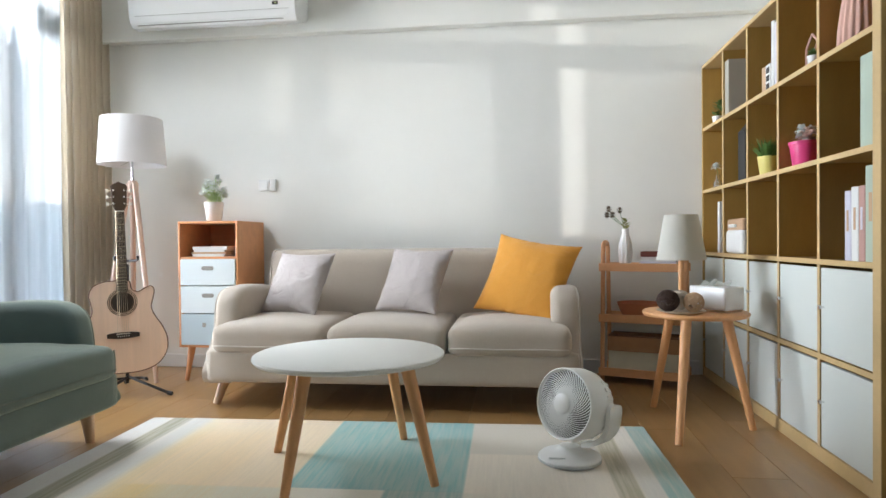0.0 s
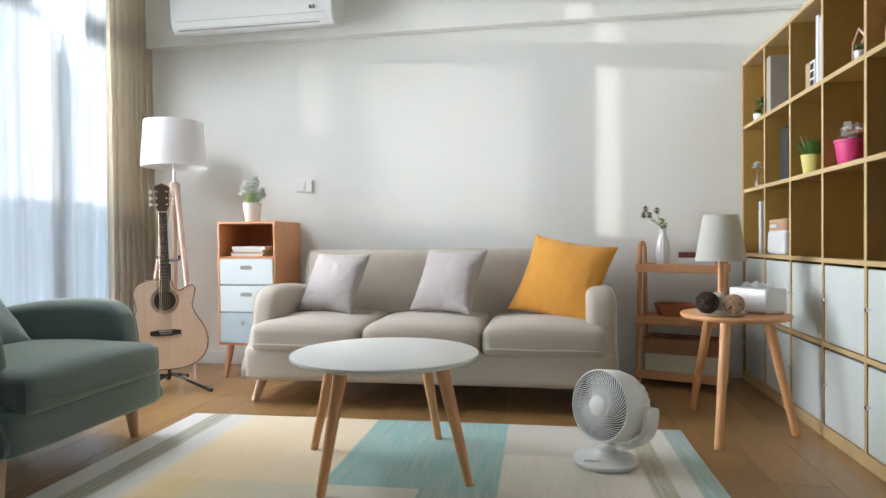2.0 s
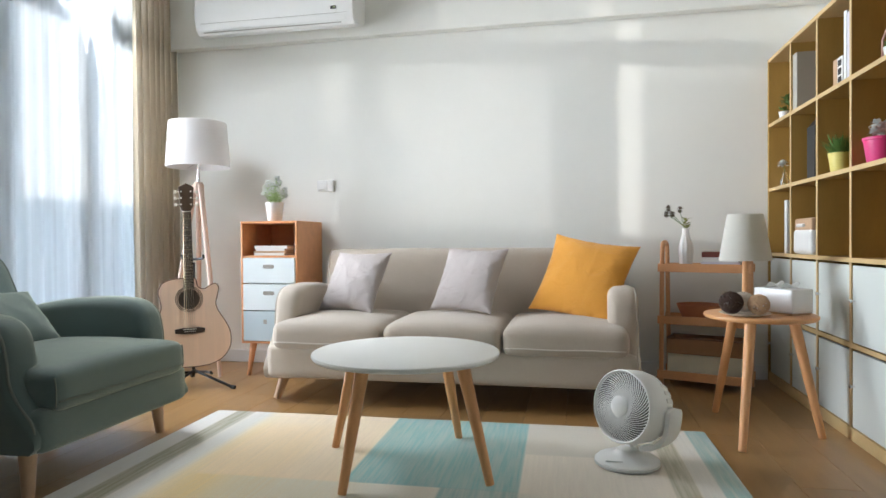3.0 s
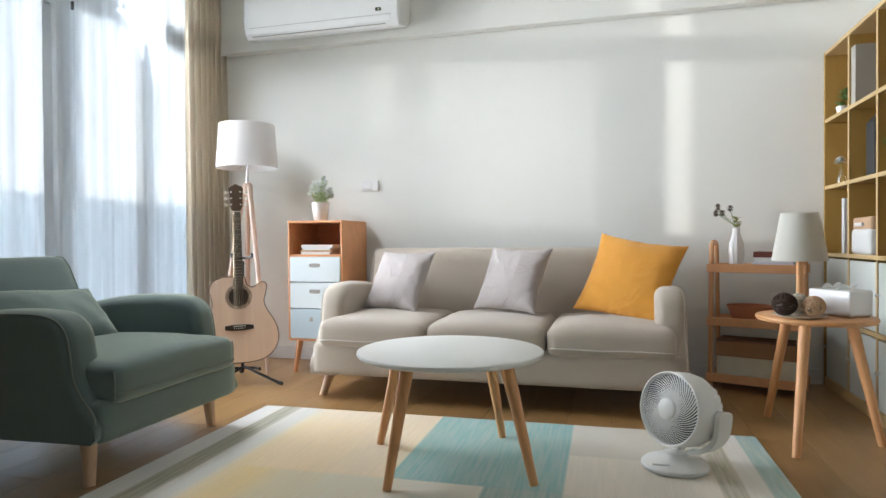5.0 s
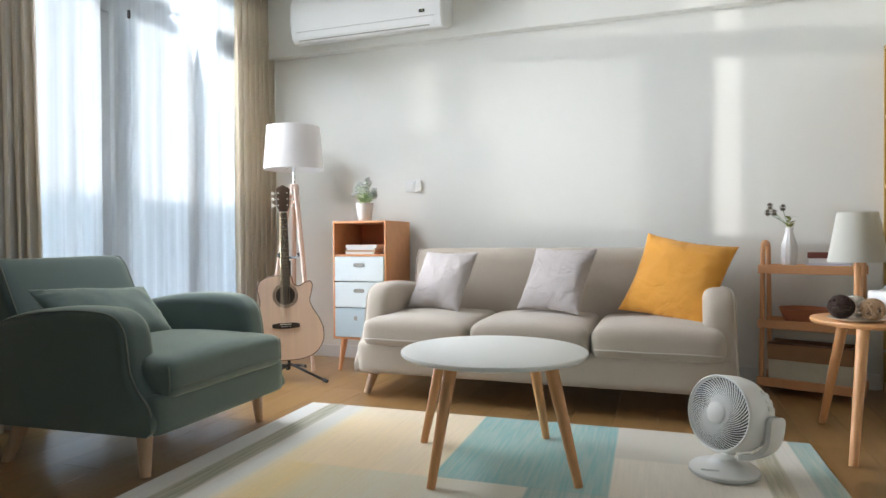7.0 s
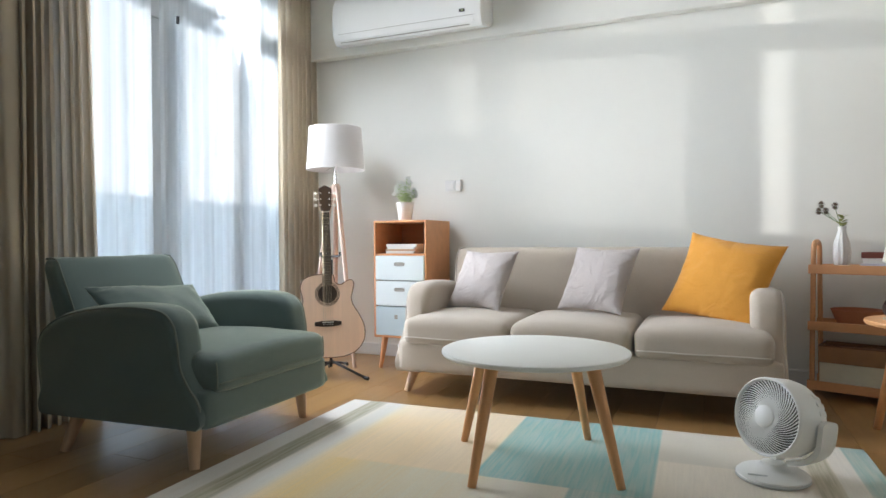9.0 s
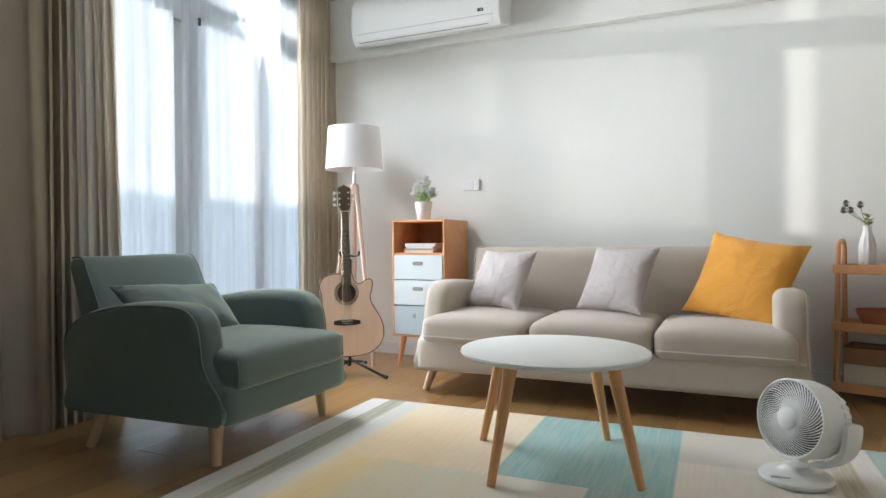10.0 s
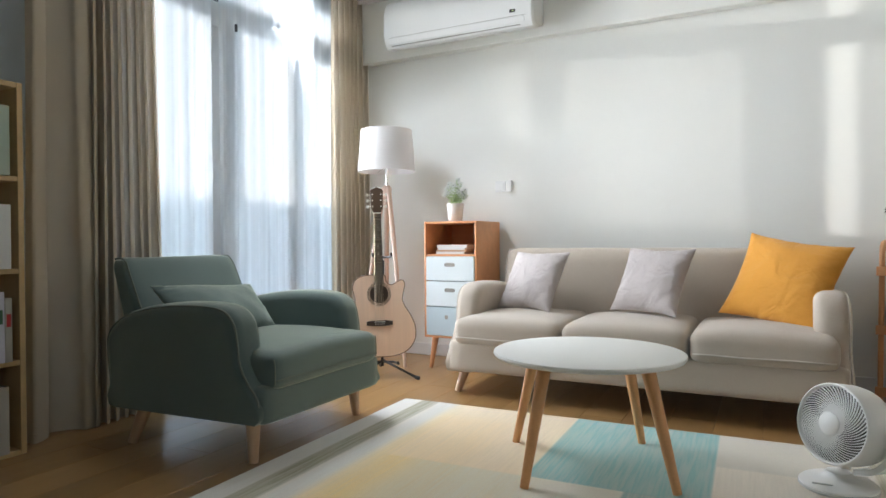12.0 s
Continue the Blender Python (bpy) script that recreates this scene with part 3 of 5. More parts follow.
seating("sofa", "light grey-beige fabric three-seat sofa with tapered wooden legs", "sofa", pose(-0.60, 2.985, 0), 1.85, 0.87, 0.128, 3, 0.772,
        (SOFA, PIPING), PALE_LEG, [((-0.86, 0.12), (-0.895, 0.082)), ((0.86, 0.12), (0.895, 0.082)), ((-0.86, 0.72), (-0.89, 0.76)), ((0.86, 0.72), (0.89, 0.76))], drop=0.035)
seating("armchair", "blue-green fabric armchair with rounded arms and wooden legs", "armchair", pose(-1.606, 2.066, 0, 0, 0, 90), 0.79, 0.855, 0.150, 1, 0.755,
        (GREEN, GREEN_PIPE), PALE_LEG, [((-0.32, 0.10), (-0.343, 0.077)), ((0.32, 0.10), (0.370, 0.12)), ((-0.33, 0.67), (-0.382, 0.70)), ((0.33, 0.67), (0.39, 0.70))], back=(0.615, 0.840, 0.80, 0.935))


def throw_cushion(w, h, t, at, mat, label, seed):
    ob = part("throw_cushion", cushion_mesh(w, h, t, seed=seed), mat, smooth=180, at=at)
    return tagged(ob, label, "cushion")


throw_cushion(0.38, 0.375, 0.13, pose(-1.175, 3.385, 0.592, -30, 0, -20), GREYC, "grey-beige linen throw cushion leaning on the sofa", 1)
throw_cushion(0.38, 0.385, 0.13, pose(-0.527, 3.385, 0.608, -30, 1, -22), GREYC, "grey-beige linen throw cushion leaning on the sofa", 7)
throw_cushion(0.465, 0.46, 0.15, pose(0.075, 3.365, 0.618, -30, 9, -22), YELLOW, "mustard yellow throw cushion tilted against the sofa arm", 13)
throw_cushion(0.60, 0.29, 0.14, pose(-2.12, 1.985, 0.520, -40, 3, 94), GREEN, "blue-green lumbar cushion lying in the armchair", 19)


# ---- coffee table ----
def round_top(r, z0, z1, mat, parent, edge=0.006, label=""):
    return part("tabletop", lathe([(0, z0), (r - edge * 2.2, z0), (r - edge, z0 + edge * 0.3), (r, z0 + (z1 - z0) * 0.55), (r - edge * 0.3, z1 - edge * 0.4), (r - edge, z1), (0, z1)], 72), mat, parent, label, smooth=40)


table = thing("coffee_table", "round white coffee table on four splayed wooden legs", "table", pose(-0.567, 2.231, 0.0104))
round_top(0.338, 0.391, 0.411, TABLEW, table)
for fx, fy in ((-0.324, 0.127), (-0.13, -0.312), (0.131, 0.330), (0.323, -0.147)):
    part("leg", rod((fx * 0.69, fy * 0.69, 0.392), (fx, fy, 0.0), 0.024, 0.0145, 20), LEG, table, "tapered beech leg", smooth=40)

# ---- side table and what stands on it ----
side = thing("side_table", "small round beech side table with three splayed legs", "table", pose(0.80, 2.93, 0))
round_top(0.222, 0.476, 0.497, LEG, side)
for fx, fy in ((-0.125, 0.265), (-0.146, -0.317), (0.215, -0.08)):
    part("leg", rod((fx * 0.55, fy * 0.55, 0.478), (fx, fy, 0.0), 0.022, 0.015, 20), LEG, side, smooth=40)

lamp = thing("table_lamp", "small lamp with pale conical shade and wooden stem", "lamp", pose(0.765, 3.02, 0.4975))
part("foot", lathe([(0, 0), (0.06, 0), (0.062, 0.008), (0.055, 0.014), (0, 0.016)], 32), LEG, lamp, smooth=40)
part("stem", rod((0, 0, 0.014), (0, 0, 0.238), 0.0135, 0.0125), LEG, lamp, smooth=40)
part("socket", rod((0, 0, 0.236), (0, 0, 0.285), 0.018, 0.018), CHROME, lamp, smooth=40)
part("shade", lathe([(0.108, 0.222), (0.073, 0.425), (0.070, 0.425), (0.105, 0.222), (0.108, 0.222)], 48), SHADE2, lamp, smooth=40)
bmk = bmesh.new()
for a in range(3):
    add_rod(bmk, (0, 0, 0.262), (0.1035 * math.cos(a * 2.094), 0.1035 * math.sin(a * 2.094), 0.232), 0.0015, n=6)
part("shade_carrier", bmk, CHROME, lamp)

plate_ob = tagged(part("plate", lathe([(0, 0), (0.06, 0.0), (0.098, 0.010), (0.10, 0.013), (0.06, 0.005), (0, 0.004)], 48), RATTAN_W, at=pose(0.72, 2.84, 0.4975), smooth=50), "shallow pale round plate on the side table", "plate")


def rattan_ball(r, at, mat, label, seed):
    """A loose ball wound of round cane hoops."""
    rnd = random.Random(seed)
    ball = thing("rattan_ball", label, "ball", at, "woven balls on the plate")
    for i in range(34):
        bm = bmesh.new()
        ax = Vector((rnd.gauss(0, 1), rnd.gauss(0, 1), rnd.gauss(0, 1))).normalized()
        u = ax.orthogonal().normalized()
        w = ax.cross(u)
        off = rnd.uniform(-0.45, 0.45)
        rr = r * math.sqrt(1 - off * off) * rnd.uniform(0.95, 1.0)
        add_tube(bm, [ax * off * r + (u * math.cos(t) + w * math.sin(t)) * rr for t in [2 * math.pi * k / 20 for k in range(20)]], r * 0.05, 5, True)
        part("cane_strand", bm, mat, ball, smooth=180)
    return ball


rattan_ball(0.046, pose(0.664, 2.83, 0.551), RATTAN_D, "dark brown woven rattan ball on the plate", 3)
rattan_ball(0.043, pose(0.728, 2.895, 0.548), RATTAN_W, "cream woven rattan ball on the plate", 4)
rattan_ball(0.041, pose(0.765, 2.812, 0.546), RATTAN, "tan woven rattan ball on the plate", 5)

tissue = thing("tissue_box", "white box with a tissue pulled out of its lid", "tissue box", pose(0.895, 2.945, 0.4975, 0, 0, -58))
part("body", box((-0.098, -0.060, 0.008), (0.098, 0.060, 0.108), 0.008, 3), CERAM, tissue, smooth=40)
part("foot_rim", box((-0.090, -0.053, 0.0), (0.090, 0.053, 0.009), 0.002), BK_KRAFT, tissue)
bmk = bmesh.new()
gridv = [[bmk.verts.new((-0.07 + 0.13 * i / 12, -0.03 + 0.06 * j / 6, 0.110 + 0.024 * math.sin(i * 0.45) ** 2 * (0.6 + 0.4 * math.cos(j * 1.1)) + 0.008 * noise.noise(Vector((i * 0.6, j * 0.6, 2))))) for j in range(7)] for i in range(13)]
for i in range(12):
    for j in range(6):
        bmk.faces.new((gridv[i][j], gridv[i + 1][j], gridv[i + 1][j + 1], gridv[i][j + 1]))
part("tissue", bmk, PETAL, tissue, "crumpled white tissue", smooth=180)

# ---- drawer cabinet ----
cab = thing("drawer_cabinet", "narrow orange wooden cabinet with pale drawers on legs", "cabinet", pose(-1.974, 3.56, 0))
CW, CD, CZ0, CZ1, CT = 0.372, 0.385, 0.198, 0.945, 0.014
part("side_panel", box((0, 0, CZ0), (CT, CD, CZ1), 0.004), ORANGE, cab)
part("side_panel", box((CW - CT, 0, CZ0), (CW, CD, CZ1), 0.004), ORANGE, cab)
part("top_panel", box((CT - 0.001, 0.0005, CZ1 - CT), (CW - CT + 0.001, CD, CZ1 - 0.0005), 0.003), ORANGE, cab)
part("bottom_panel", box((CT - 0.001, 0.0005, CZ0 + 0.0005), (CW - CT + 0.001, CD, CZ0 + CT), 0.003), ORANGE, cab)
part("back_panel", box((CT, CD - 0.01, CZ0 + CT), (CW - CT, CD - 0.002, CZ1 - CT)), ORANGE, cab)
part("shelf", box((CT, 0.006, 0.722), (CW - CT, CD - 0.012, 0.734), 0.002), ORANGE, cab)
for z0, z1, mt, slot in ((0.566, 0.720, DRAWER, True), (0.402, 0.560, DRAWER, True), (0.214, 0.396, DRAWER_BLUE, False)):
    d = part("drawer", box((CT + 0.002, -0.004, z0), (CW - CT - 0.002, 0.36, z1), 0.003), mt, cab)
    zc = z0 + (z1 - z0) * 0.66
    bmk = bmesh.new()
    # the slot's shade is a thin dark plate on the drawer face
    if slot:
        add_tube(bmk, spline([(0.152, -0.0048, zc), (0.158, -0.0048, zc + 0.009), (0.214, -0.0048, zc + 0.009), (0.220, -0.0048, zc), (0.214, -0.0048, zc - 0.009), (0.158, -0.0048, zc - 0.009)], 4, True), 0.0022, 6, True)
        add_box(bmk, (0.154, -0.0052, zc - 0.0075), (0.218, -0.0044, zc + 0.0075))
        part("handle", bmk, ACD, d, "routed grip slot", smooth=40)
    else:
        add_box(bmk, (0.150, -0.0052, zc - 0.014), (0.172, -0.0044, zc + 0.012))
        part("handle", bmk, ACD, d, "small routed grip slot")
for tx, ty, fx, fy in ((0.055, 0.05, 0.04, 0.012), (CW - 0.055, 0.05, CW - 0.03, 0.012), (0.055, CD - 0.05, 0.04, CD - 0.015), (CW - 0.055, CD - 0.05, CW - 0.03, CD - 0.015)):
    part("leg", rod((tx, ty, CZ0 + 0.002), (fx, fy, 0.0), 0.022, 0.012, 18), ORANGE, cab, smooth=40)


def book(lo, hi, cover, label, at=None, flat=False, name="book"):
    """A closed book: cover boards, spine and a paper block. Spine on the side of lower y (upright) or lower y (flat)."""
    b = thing(name, label, "book", at)
    t = 0.0025
    lo, hi = Vector(lo), Vector(hi)
    if flat:
        part("cover", box(lo, (hi.x, hi.y, lo.z + t), 0.0006, 1), cover, b)
        part("cover", box((lo.x, lo.y, hi.z - t), hi, 0.0006, 1), cover, b)
        part("spine", box((lo.x, lo.y - 0.001, lo.z + t), (hi.x, lo.y + t, hi.z - t)), cover, b)
        part("pages", box((lo.x + 0.004, lo.y + t, lo.z + t), (hi.x - 0.004, hi.y - 0.005, hi.z - t)), PAPER, b)
    else:
        part("cover", box(lo, (hi.x, lo.y + t, hi.z), 0.0006, 1), cover, b)
        part("cover", box((lo.x, hi.y - t, lo.z), hi, 0.0006, 1), cover, b)
        part("spine", box((lo.x - 0.001, lo.y + t, lo.z), (lo.x + t, hi.y - t, hi.z)), cover, b)
        part("pages", box((lo.x + t, lo.y + t, lo.z + 0.004), (hi.x - 0.005, hi.y - t, hi.z - 0.004)), PAPER, b)
    return b


z = 0.7345
for w, h, cov, dx in ((0.20, 0.016, BK_WHITE, 0.075), (0.215, 0.011, BK_KRAFT, 0.07), (0.19, 0.012, BK_WHITE, 0.085), (0.215, 0.020, BK_WHITE, 0.078)):
    book((dx, 0.03, z), (dx + w, 0.19, z + h), cov, "white paperback lying in a stack in the cabinet" if cov is BK_WHITE else "brown covered book lying in the cabinet stack", pose(-1.974, 3.56, 0), True)
    z += h + 0.0004

# potted plant on the cabinet
plant = thing("potted_plant", "small white-flowered plant in a white ceramic pot", "plant", pose(-1.815, 3.70, 0.9455))
part("pot", lathe([(0, 0), (0.040, 0), (0.044, 0.006), (0.057, 0.112), (0.057, 0.118), (0.053, 0.118), (0.050, 0.10), (0, 0.10)], 36), CERAM, plant, smooth=40)
rnd = random.Random(11)
bml, bmf = bmesh.new(), bmesh.new()
for i in range(40):
    a, q = rnd.uniform(0, 6.283), math.sqrt(rnd.random())
    top = Vector((0.078 * q * math.cos(a), 0.078 * q * math.sin(a), 0.135 + 0.145 * (1 - 0.75 * q * q) * rnd.uniform(0.45, 1.0)))
    add_tube(bml, [Vector((0.025 * q * math.cos(a), 0.025 * q * math.sin(a), 0.10)), Vector((top.x * 0.7, top.y * 0.7, top.z * 0.7 + 0.03)), top], 0.0011, 4)
    for k in range(7):
        b = rnd.uniform(0, 6.283)
        f = rnd.uniform(0.35, 1.0)
        c = Vector((top.x * f, top.y * f, 0.10 + (top.z - 0.10) * f))
        add_leaf(bml, c, (math.cos(b), math.sin(b), rnd.uniform(-0.1, 0.9)), rnd.uniform(0.018, 0.034), 0.011)
    if top.z > 0.15 or rnd.random() < 0.6:
        for k in range(22):
            b = rnd.uniform(0, 6.283)
            add_leaf(bmf, top + Vector((rnd.uniform(-.011, .011), rnd.uniform(-.011, .011), rnd.uniform(-.02, .012))), (math.cos(b), math.sin(b), 0.5), 0.020, 0.015)
part("foliage", bml, LEAF_PALE, plant)
tagged(part("blossom_cluster", bmf, PETAL, plant, "small white blossoms"), kind="stuff")

# ---- wall switch ----
sw = thing("wall_switch", "white double wall switch plate", "switch", pose(-1.642, Y1, 1.150))
part("plate", box((0, -0.009, 0), (0.075, -0.0005, 0.072), 0.003), WHITE, sw)
part("rocker", box((0.012, -0.013, 0.012), (0.062, -0.0085, 0.060), 0.002), WHITE, sw)
part("cover", box((0.082, -0.018, -0.002), (0.118, -0.0005, 0.074), 0.004), CERAM, sw)

# ---- floor lamp ----
fl = thing("floor_lamp", "tripod floor lamp with a white drum shade", "lamp", pose(-2.293, 3.62, 0))
part("shade", lathe([(0.1935, 1.291), (0.173, 1.571), (0.170, 1.571), (0.1905, 1.291), (0.1935, 1.291)], 64), SHADE, fl, "white fabric drum shade", smooth=40)
bmk = bmesh.new()
for a in range(3):
    add_rod(bmk, (0, 0, 1.325), (0.188 * math.cos(a * 2.094 + 0.4), 0.188 * math.sin(a * 2.094 + 0.4), 1.305), 0.002, n=6)
part("shade_carrier", bmk, CHROME, fl)
part("stem", rod((0, 0, 1.17), (0, 0, 1.36), 0.009, 0.009), CHROME, fl, smooth=40)
part("hub", lathe([(0, 1.12), (0.026, 1.12), (0.032, 1.135), (0.032, 1.180), (0.022, 1.198), (0, 1.199)], 24), LAMP_LEG, fl, smooth=40)
for fx, fy in ((0.215, -0.13), (-0.17, -0.12), (-0.14, 0.20)):
    part("leg", rod((fx * 0.10, fy * 0.10, 1.18), (fx, fy, 0.0), 0.017, 0.012, 18), LAMP_LEG, fl, smooth=40)


# ---- guitar and its stand ----
GA = pose(-2.047, 3.15, 0.130, -7.5, -1.5, 30)
guitar = thing("acoustic_guitar", "acoustic cutaway guitar with pale spruce top on a stand", "guitar", GA)
half = [(0.0, 0.0), (-0.10, 0.008), (-0.165, 0.045), (-0.198, 0.125), (-0.192, 0.205), (-0.158, 0.275), (-0.136, 0.325), (-0.140, 0.375), (-0.148, 0.42), (-0.130, 0.465), (-0.085, 0.488), (-0.03, 0.492),
        (0.03, 0.490), (0.042, 0.445), (0.072, 0.428), (0.105, 0.447), (0.132, 0.455), (0.146, 0.432), (0.138, 0.385), (0.130, 0.345), (0.142, 0.300), (0.175, 0.24), (0.198, 0.175), (0.195, 0.10), (0.155, 0.038), (0.09, 0.007)]
half = [(a * 1.07, b, 0) for a, b in half]
body = [(p.x, p.y) for p in spline(half, 5, True)]
part("soundboard", plate(body, 0.004, None), SPRUCE, guitar, "pale varnished spruce soundboard", smooth=30)
part("body", plate([(x * 0.995, 0.002 + z_ * 0.995) for x, z_ in body], 0.095, Matrix.Translation((0, 0.004, 0)), 0.004, 2), GSIDE, guitar, smooth=30)
part("binding", tube([(x, 0.001, z_) for x, z_ in body], 0.003, 6, True), GSIDE, guitar, smooth=180)
# no hole is cut; a dark disc carries the shade inside it
part("sound_hole", lathe([(0, 0), (0.050, 0)], 40, Matrix.Translation((0, -0.0012, 0.375)) @ Matrix.Rotation(radians(90), 4, "X")), FRETB, guitar, "dark disc standing for the shaded sound hole")
bmk = bmesh.new()
for r0, r1 in ((0.050, 0.057), (0.061, 0.065), (0.069, 0.072)):
    add_lathe(bmk, [(r0, 0), (r0, 0.0016), (r1, 0.0016), (r1, 0)], 48, Matrix.Translation((0, 0.0, 0.375)) @ Matrix.Rotation(radians(90), 4, "X"))
part("rosette", bmk, GNECK, guitar)
part("neck", plate([(-0.0275, 0.47), (-0.022, 0.872), (0.022, 0.872), (0.0275, 0.47)], 0.022, Matrix.Translation((0, 0.0, 0)), 0.003, 2), GNECK, guitar)
fb = part("fretboard", plate([(-0.028, 0.430), (-0.0225, 0.868), (0.0225, 0.868), (0.028, 0.430)], 0.006, Matrix.Translation((0, -0.006, 0))), FRETB, guitar)
for i in range(1, 20):
    zz = 0.868 - 0.65 * (1 - 2 ** (-i / 12))
    if zz > 0.433:
        part("fret", box((-0.025, -0.0072, zz - 0.0009), (0.025, -0.0058, zz + 0.0009)), STRING, fb)
for i in (3, 5, 7, 9):
    zz = 0.868 - 0.65 * (1 - 2 ** (-(i - 0.5) / 12))
    part("inlay", lathe([(0, 0), (0.0035, 0)], 12, Matrix.Translation((0, -0.0066, zz)) @ Matrix.Rotation(radians(90), 4, "X")), BONE, fb)
part("nut", box((-0.023, -0.008, 0.867), (0.023, 0.0, 0.873)), BONE, guitar)
head = [(-0.022, 0.873), (-0.036, 0.905), (-0.038, 0.985), (-0.041, 1.010), (-0.030, 1.022), (-0.018, 1.026), (0, 1.036), (0.018, 1.026), (0.030, 1.022), (0.041, 1.010), (0.038, 0.985), (0.036, 0.905), (0.022, 0.873)]
part("headstock", plate(head, 0.016, Matrix.Translation((0, 0.0, 0)), 0.002, 1), GNECK, guitar)
for sx in (-1, 1):
    for k in range(3):
        zz = 0.912 + 0.037 * k
        bmk = bmesh.new()
        add_rod(bmk, (sx * 0.026, -0.010, zz), (sx * 0.026, 0.0, zz), 0.004, n=10)
        add_rod(bmk, (sx * 0.034, 0.009, zz), (sx * 0.052, 0.009, zz), 0.003, n=8)
        add_box(bmk, (sx * 0.058 - 0.007, 0.004, zz - 0.009), (sx * 0.058 + 0.007, 0.014, zz + 0.009), 0.003, 2)
        part("tuning_peg", bmk, BONE, guitar, "cream tuning peg")
part("bridge", plate([(-0.078, 0.188), (-0.078, 0.210), (-0.04, 0.216), (0.04, 0.216), (0.078, 0.210), (0.078, 0.188), (0.03, 0.182), (-0.03, 0.182)], 0.009, Matrix.Translation((0, -0.009, 0)), 0.002, 1), FRETB, guitar)
part("saddle", box((-0.034, -0.0125, 0.205), (0.034, -0.008, 0.209)), BONE, guitar)
for i in range(6):
    xs = -0.026 + 0.0104 * i
    part("bridge_pin", rod((xs, -0.013, 0.195), (xs, -0.008, 0.195), 0.0028, n=8), BONE, guitar)
    part("string", rod((xs, -0.0125, 0.207), (xs * 0.66, -0.0085, 0.872), 0.0007 + 0.0001 * (5 - i), n=5), STRING, guitar)

stand = thing("guitar_stand", "black metal guitar stand with folding feet", "stand", pose(-2.06, 3.165, 0, 0, 0, 24))
part("post", tube([(-0.005, 0.11, 0.05), (-0.01, 0.17, 0.45), (-0.012, 0.195, 0.70)], 0.009, 10), BLACK, stand, smooth=180)
part("neck_yoke", tube(spline([(-0.062, 0.12, 0.745), (-0.058, 0.145, 0.725), (-0.012, 0.19, 0.72), (0.045, 0.15, 0.725), (0.052, 0.125, 0.745)], 5), 0.007, 8), BLACK, stand, smooth=180)
part("cradle", tube(spline([(-0.11, -0.035, 0.10), (-0.108, 0.0, 0.085), (-0.06, 0.11, 0.075), (0.06, 0.11, 0.075), (0.108, 0.0, 0.085), (0.11, -0.035, 0.10)], 5), 0.0075, 8), BLACK, stand, smooth=180)
for fx, fy in ((0.225, -0.045), (-0.15, -0.08), (-0.05, 0.33)):
    lg = part("foot", tube([(0, 0.115, 0.085), (fx, fy, 0.012)], 0.008, 8), BLACK, stand, smooth=180)
    part("rubber_tip", rod((fx * 0.96, fy * 0.96 + 0.004, 0.014), (fx * 1.06, fy * 1.06 - 0.006, 0.011), 0.0108, n=10), BLACK, lg)


# ---- tall bookcase with doors ----
BX, BY0, BY1, BH = 1.115, 2.083, 3.962, 1.835
PITCH = 0.367
bc = thing("bookcase", "large wooden cube bookcase with white doors below", "bookcase", pose(BX, 0, 0))
DEP = 0.385
# darker tone holds the side face's shade, the strip its lit edge
near_end = part("end_panel", box((0.003, BY0, 0), (DEP, BY0 + 0.046, BH), 0.002), SHELF_SHADED, bc)
part("lit_edge_strip", box((0, BY0, 0), (0.0028, BY0 + 0.046, BH), 0.001, 1), SHELF_LIT, near_end)
part("end_panel", box((0, BY1 - 0.018, 0), (DEP, BY1, BH), 0.002), SHELF_SHADED, bc)
YI0, YI1 = BY0 + 0.046, BY1 - 0.018
part("top_panel", box((0.0, YI0, BH - 0.020), (DEP, YI1, BH), 0.002), SHELF_LIT, bc)
part("plinth", box((0.001, YI0, 0.0), (DEP, YI1, 0.052), 0.002), SHELF_LIT, bc)
cw = (YI1 - YI0) / 5
ycol = [YI1 - cw * i for i in range(6)]            # from the far end
zrow = [0.052, 0.392, 0.735, 1.100, 1.465, BH - 0.020]
# interior shade is in the darker tone; lighter strips keep the fronts lit
part("back_panel", box((DEP - 0.008, YI0, 0.052), (DEP - 0.001, YI1, BH - 0.02)), SHELF_SHADED, bc)
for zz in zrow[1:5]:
    sh = part("shelf", box((0.0045, YI0, zz - 0.018), (DEP - 0.009, YI1, zz)), SHELF_SHADED, bc)
    part("lit_edge_strip", box((0.0015, YI0, zz - 0.0185), (0.0045, YI1, zz + 0.0005)), SHELF_LIT, sh)
for i in range(1, 5):
    for a, b in zip(zrow, zrow[1:]):
        top = b - (0.0185 if b < 1.8 else 0)
        dv = part("divider", box((0.006, ycol[i] - 0.009, a + 0.0005), (DEP - 0.009, ycol[i] + 0.009, top)), SHELF_SHADED, bc)
        part("lit_edge_strip", box((0.003, ycol[i] - 0.0095, a + 0.0006), (0.006, ycol[i] + 0.0095, top)), SHELF_LIT, dv)
for i in range(5):
    for a, b in zip(zrow[:2], zrow[1:3]):
        lo = ycol[i + 1] + 0.013
        hi = ycol[i] - 0.013
        if i == 4:
            lo = ycol[5] + 0.004
        d = part("door", box((0.006, lo, a + 0.004), (0.022, hi, b - 0.030), 0.0015, 1), DOORW, bc)
        zc = (a + b) / 2 + 0.0
        k = part("knob", lathe([(0, 0), (0.004, 0), (0.004, 0.010), (0.008, 0.013), (0.008, 0.019), (0, 0.021)], 16, Matrix.Translation((0.006, hi - 0.022, zc)) @ Matrix.Rotation(radians(-90), 4, "Y")), CHROME, d, "small chrome knob", smooth=40)


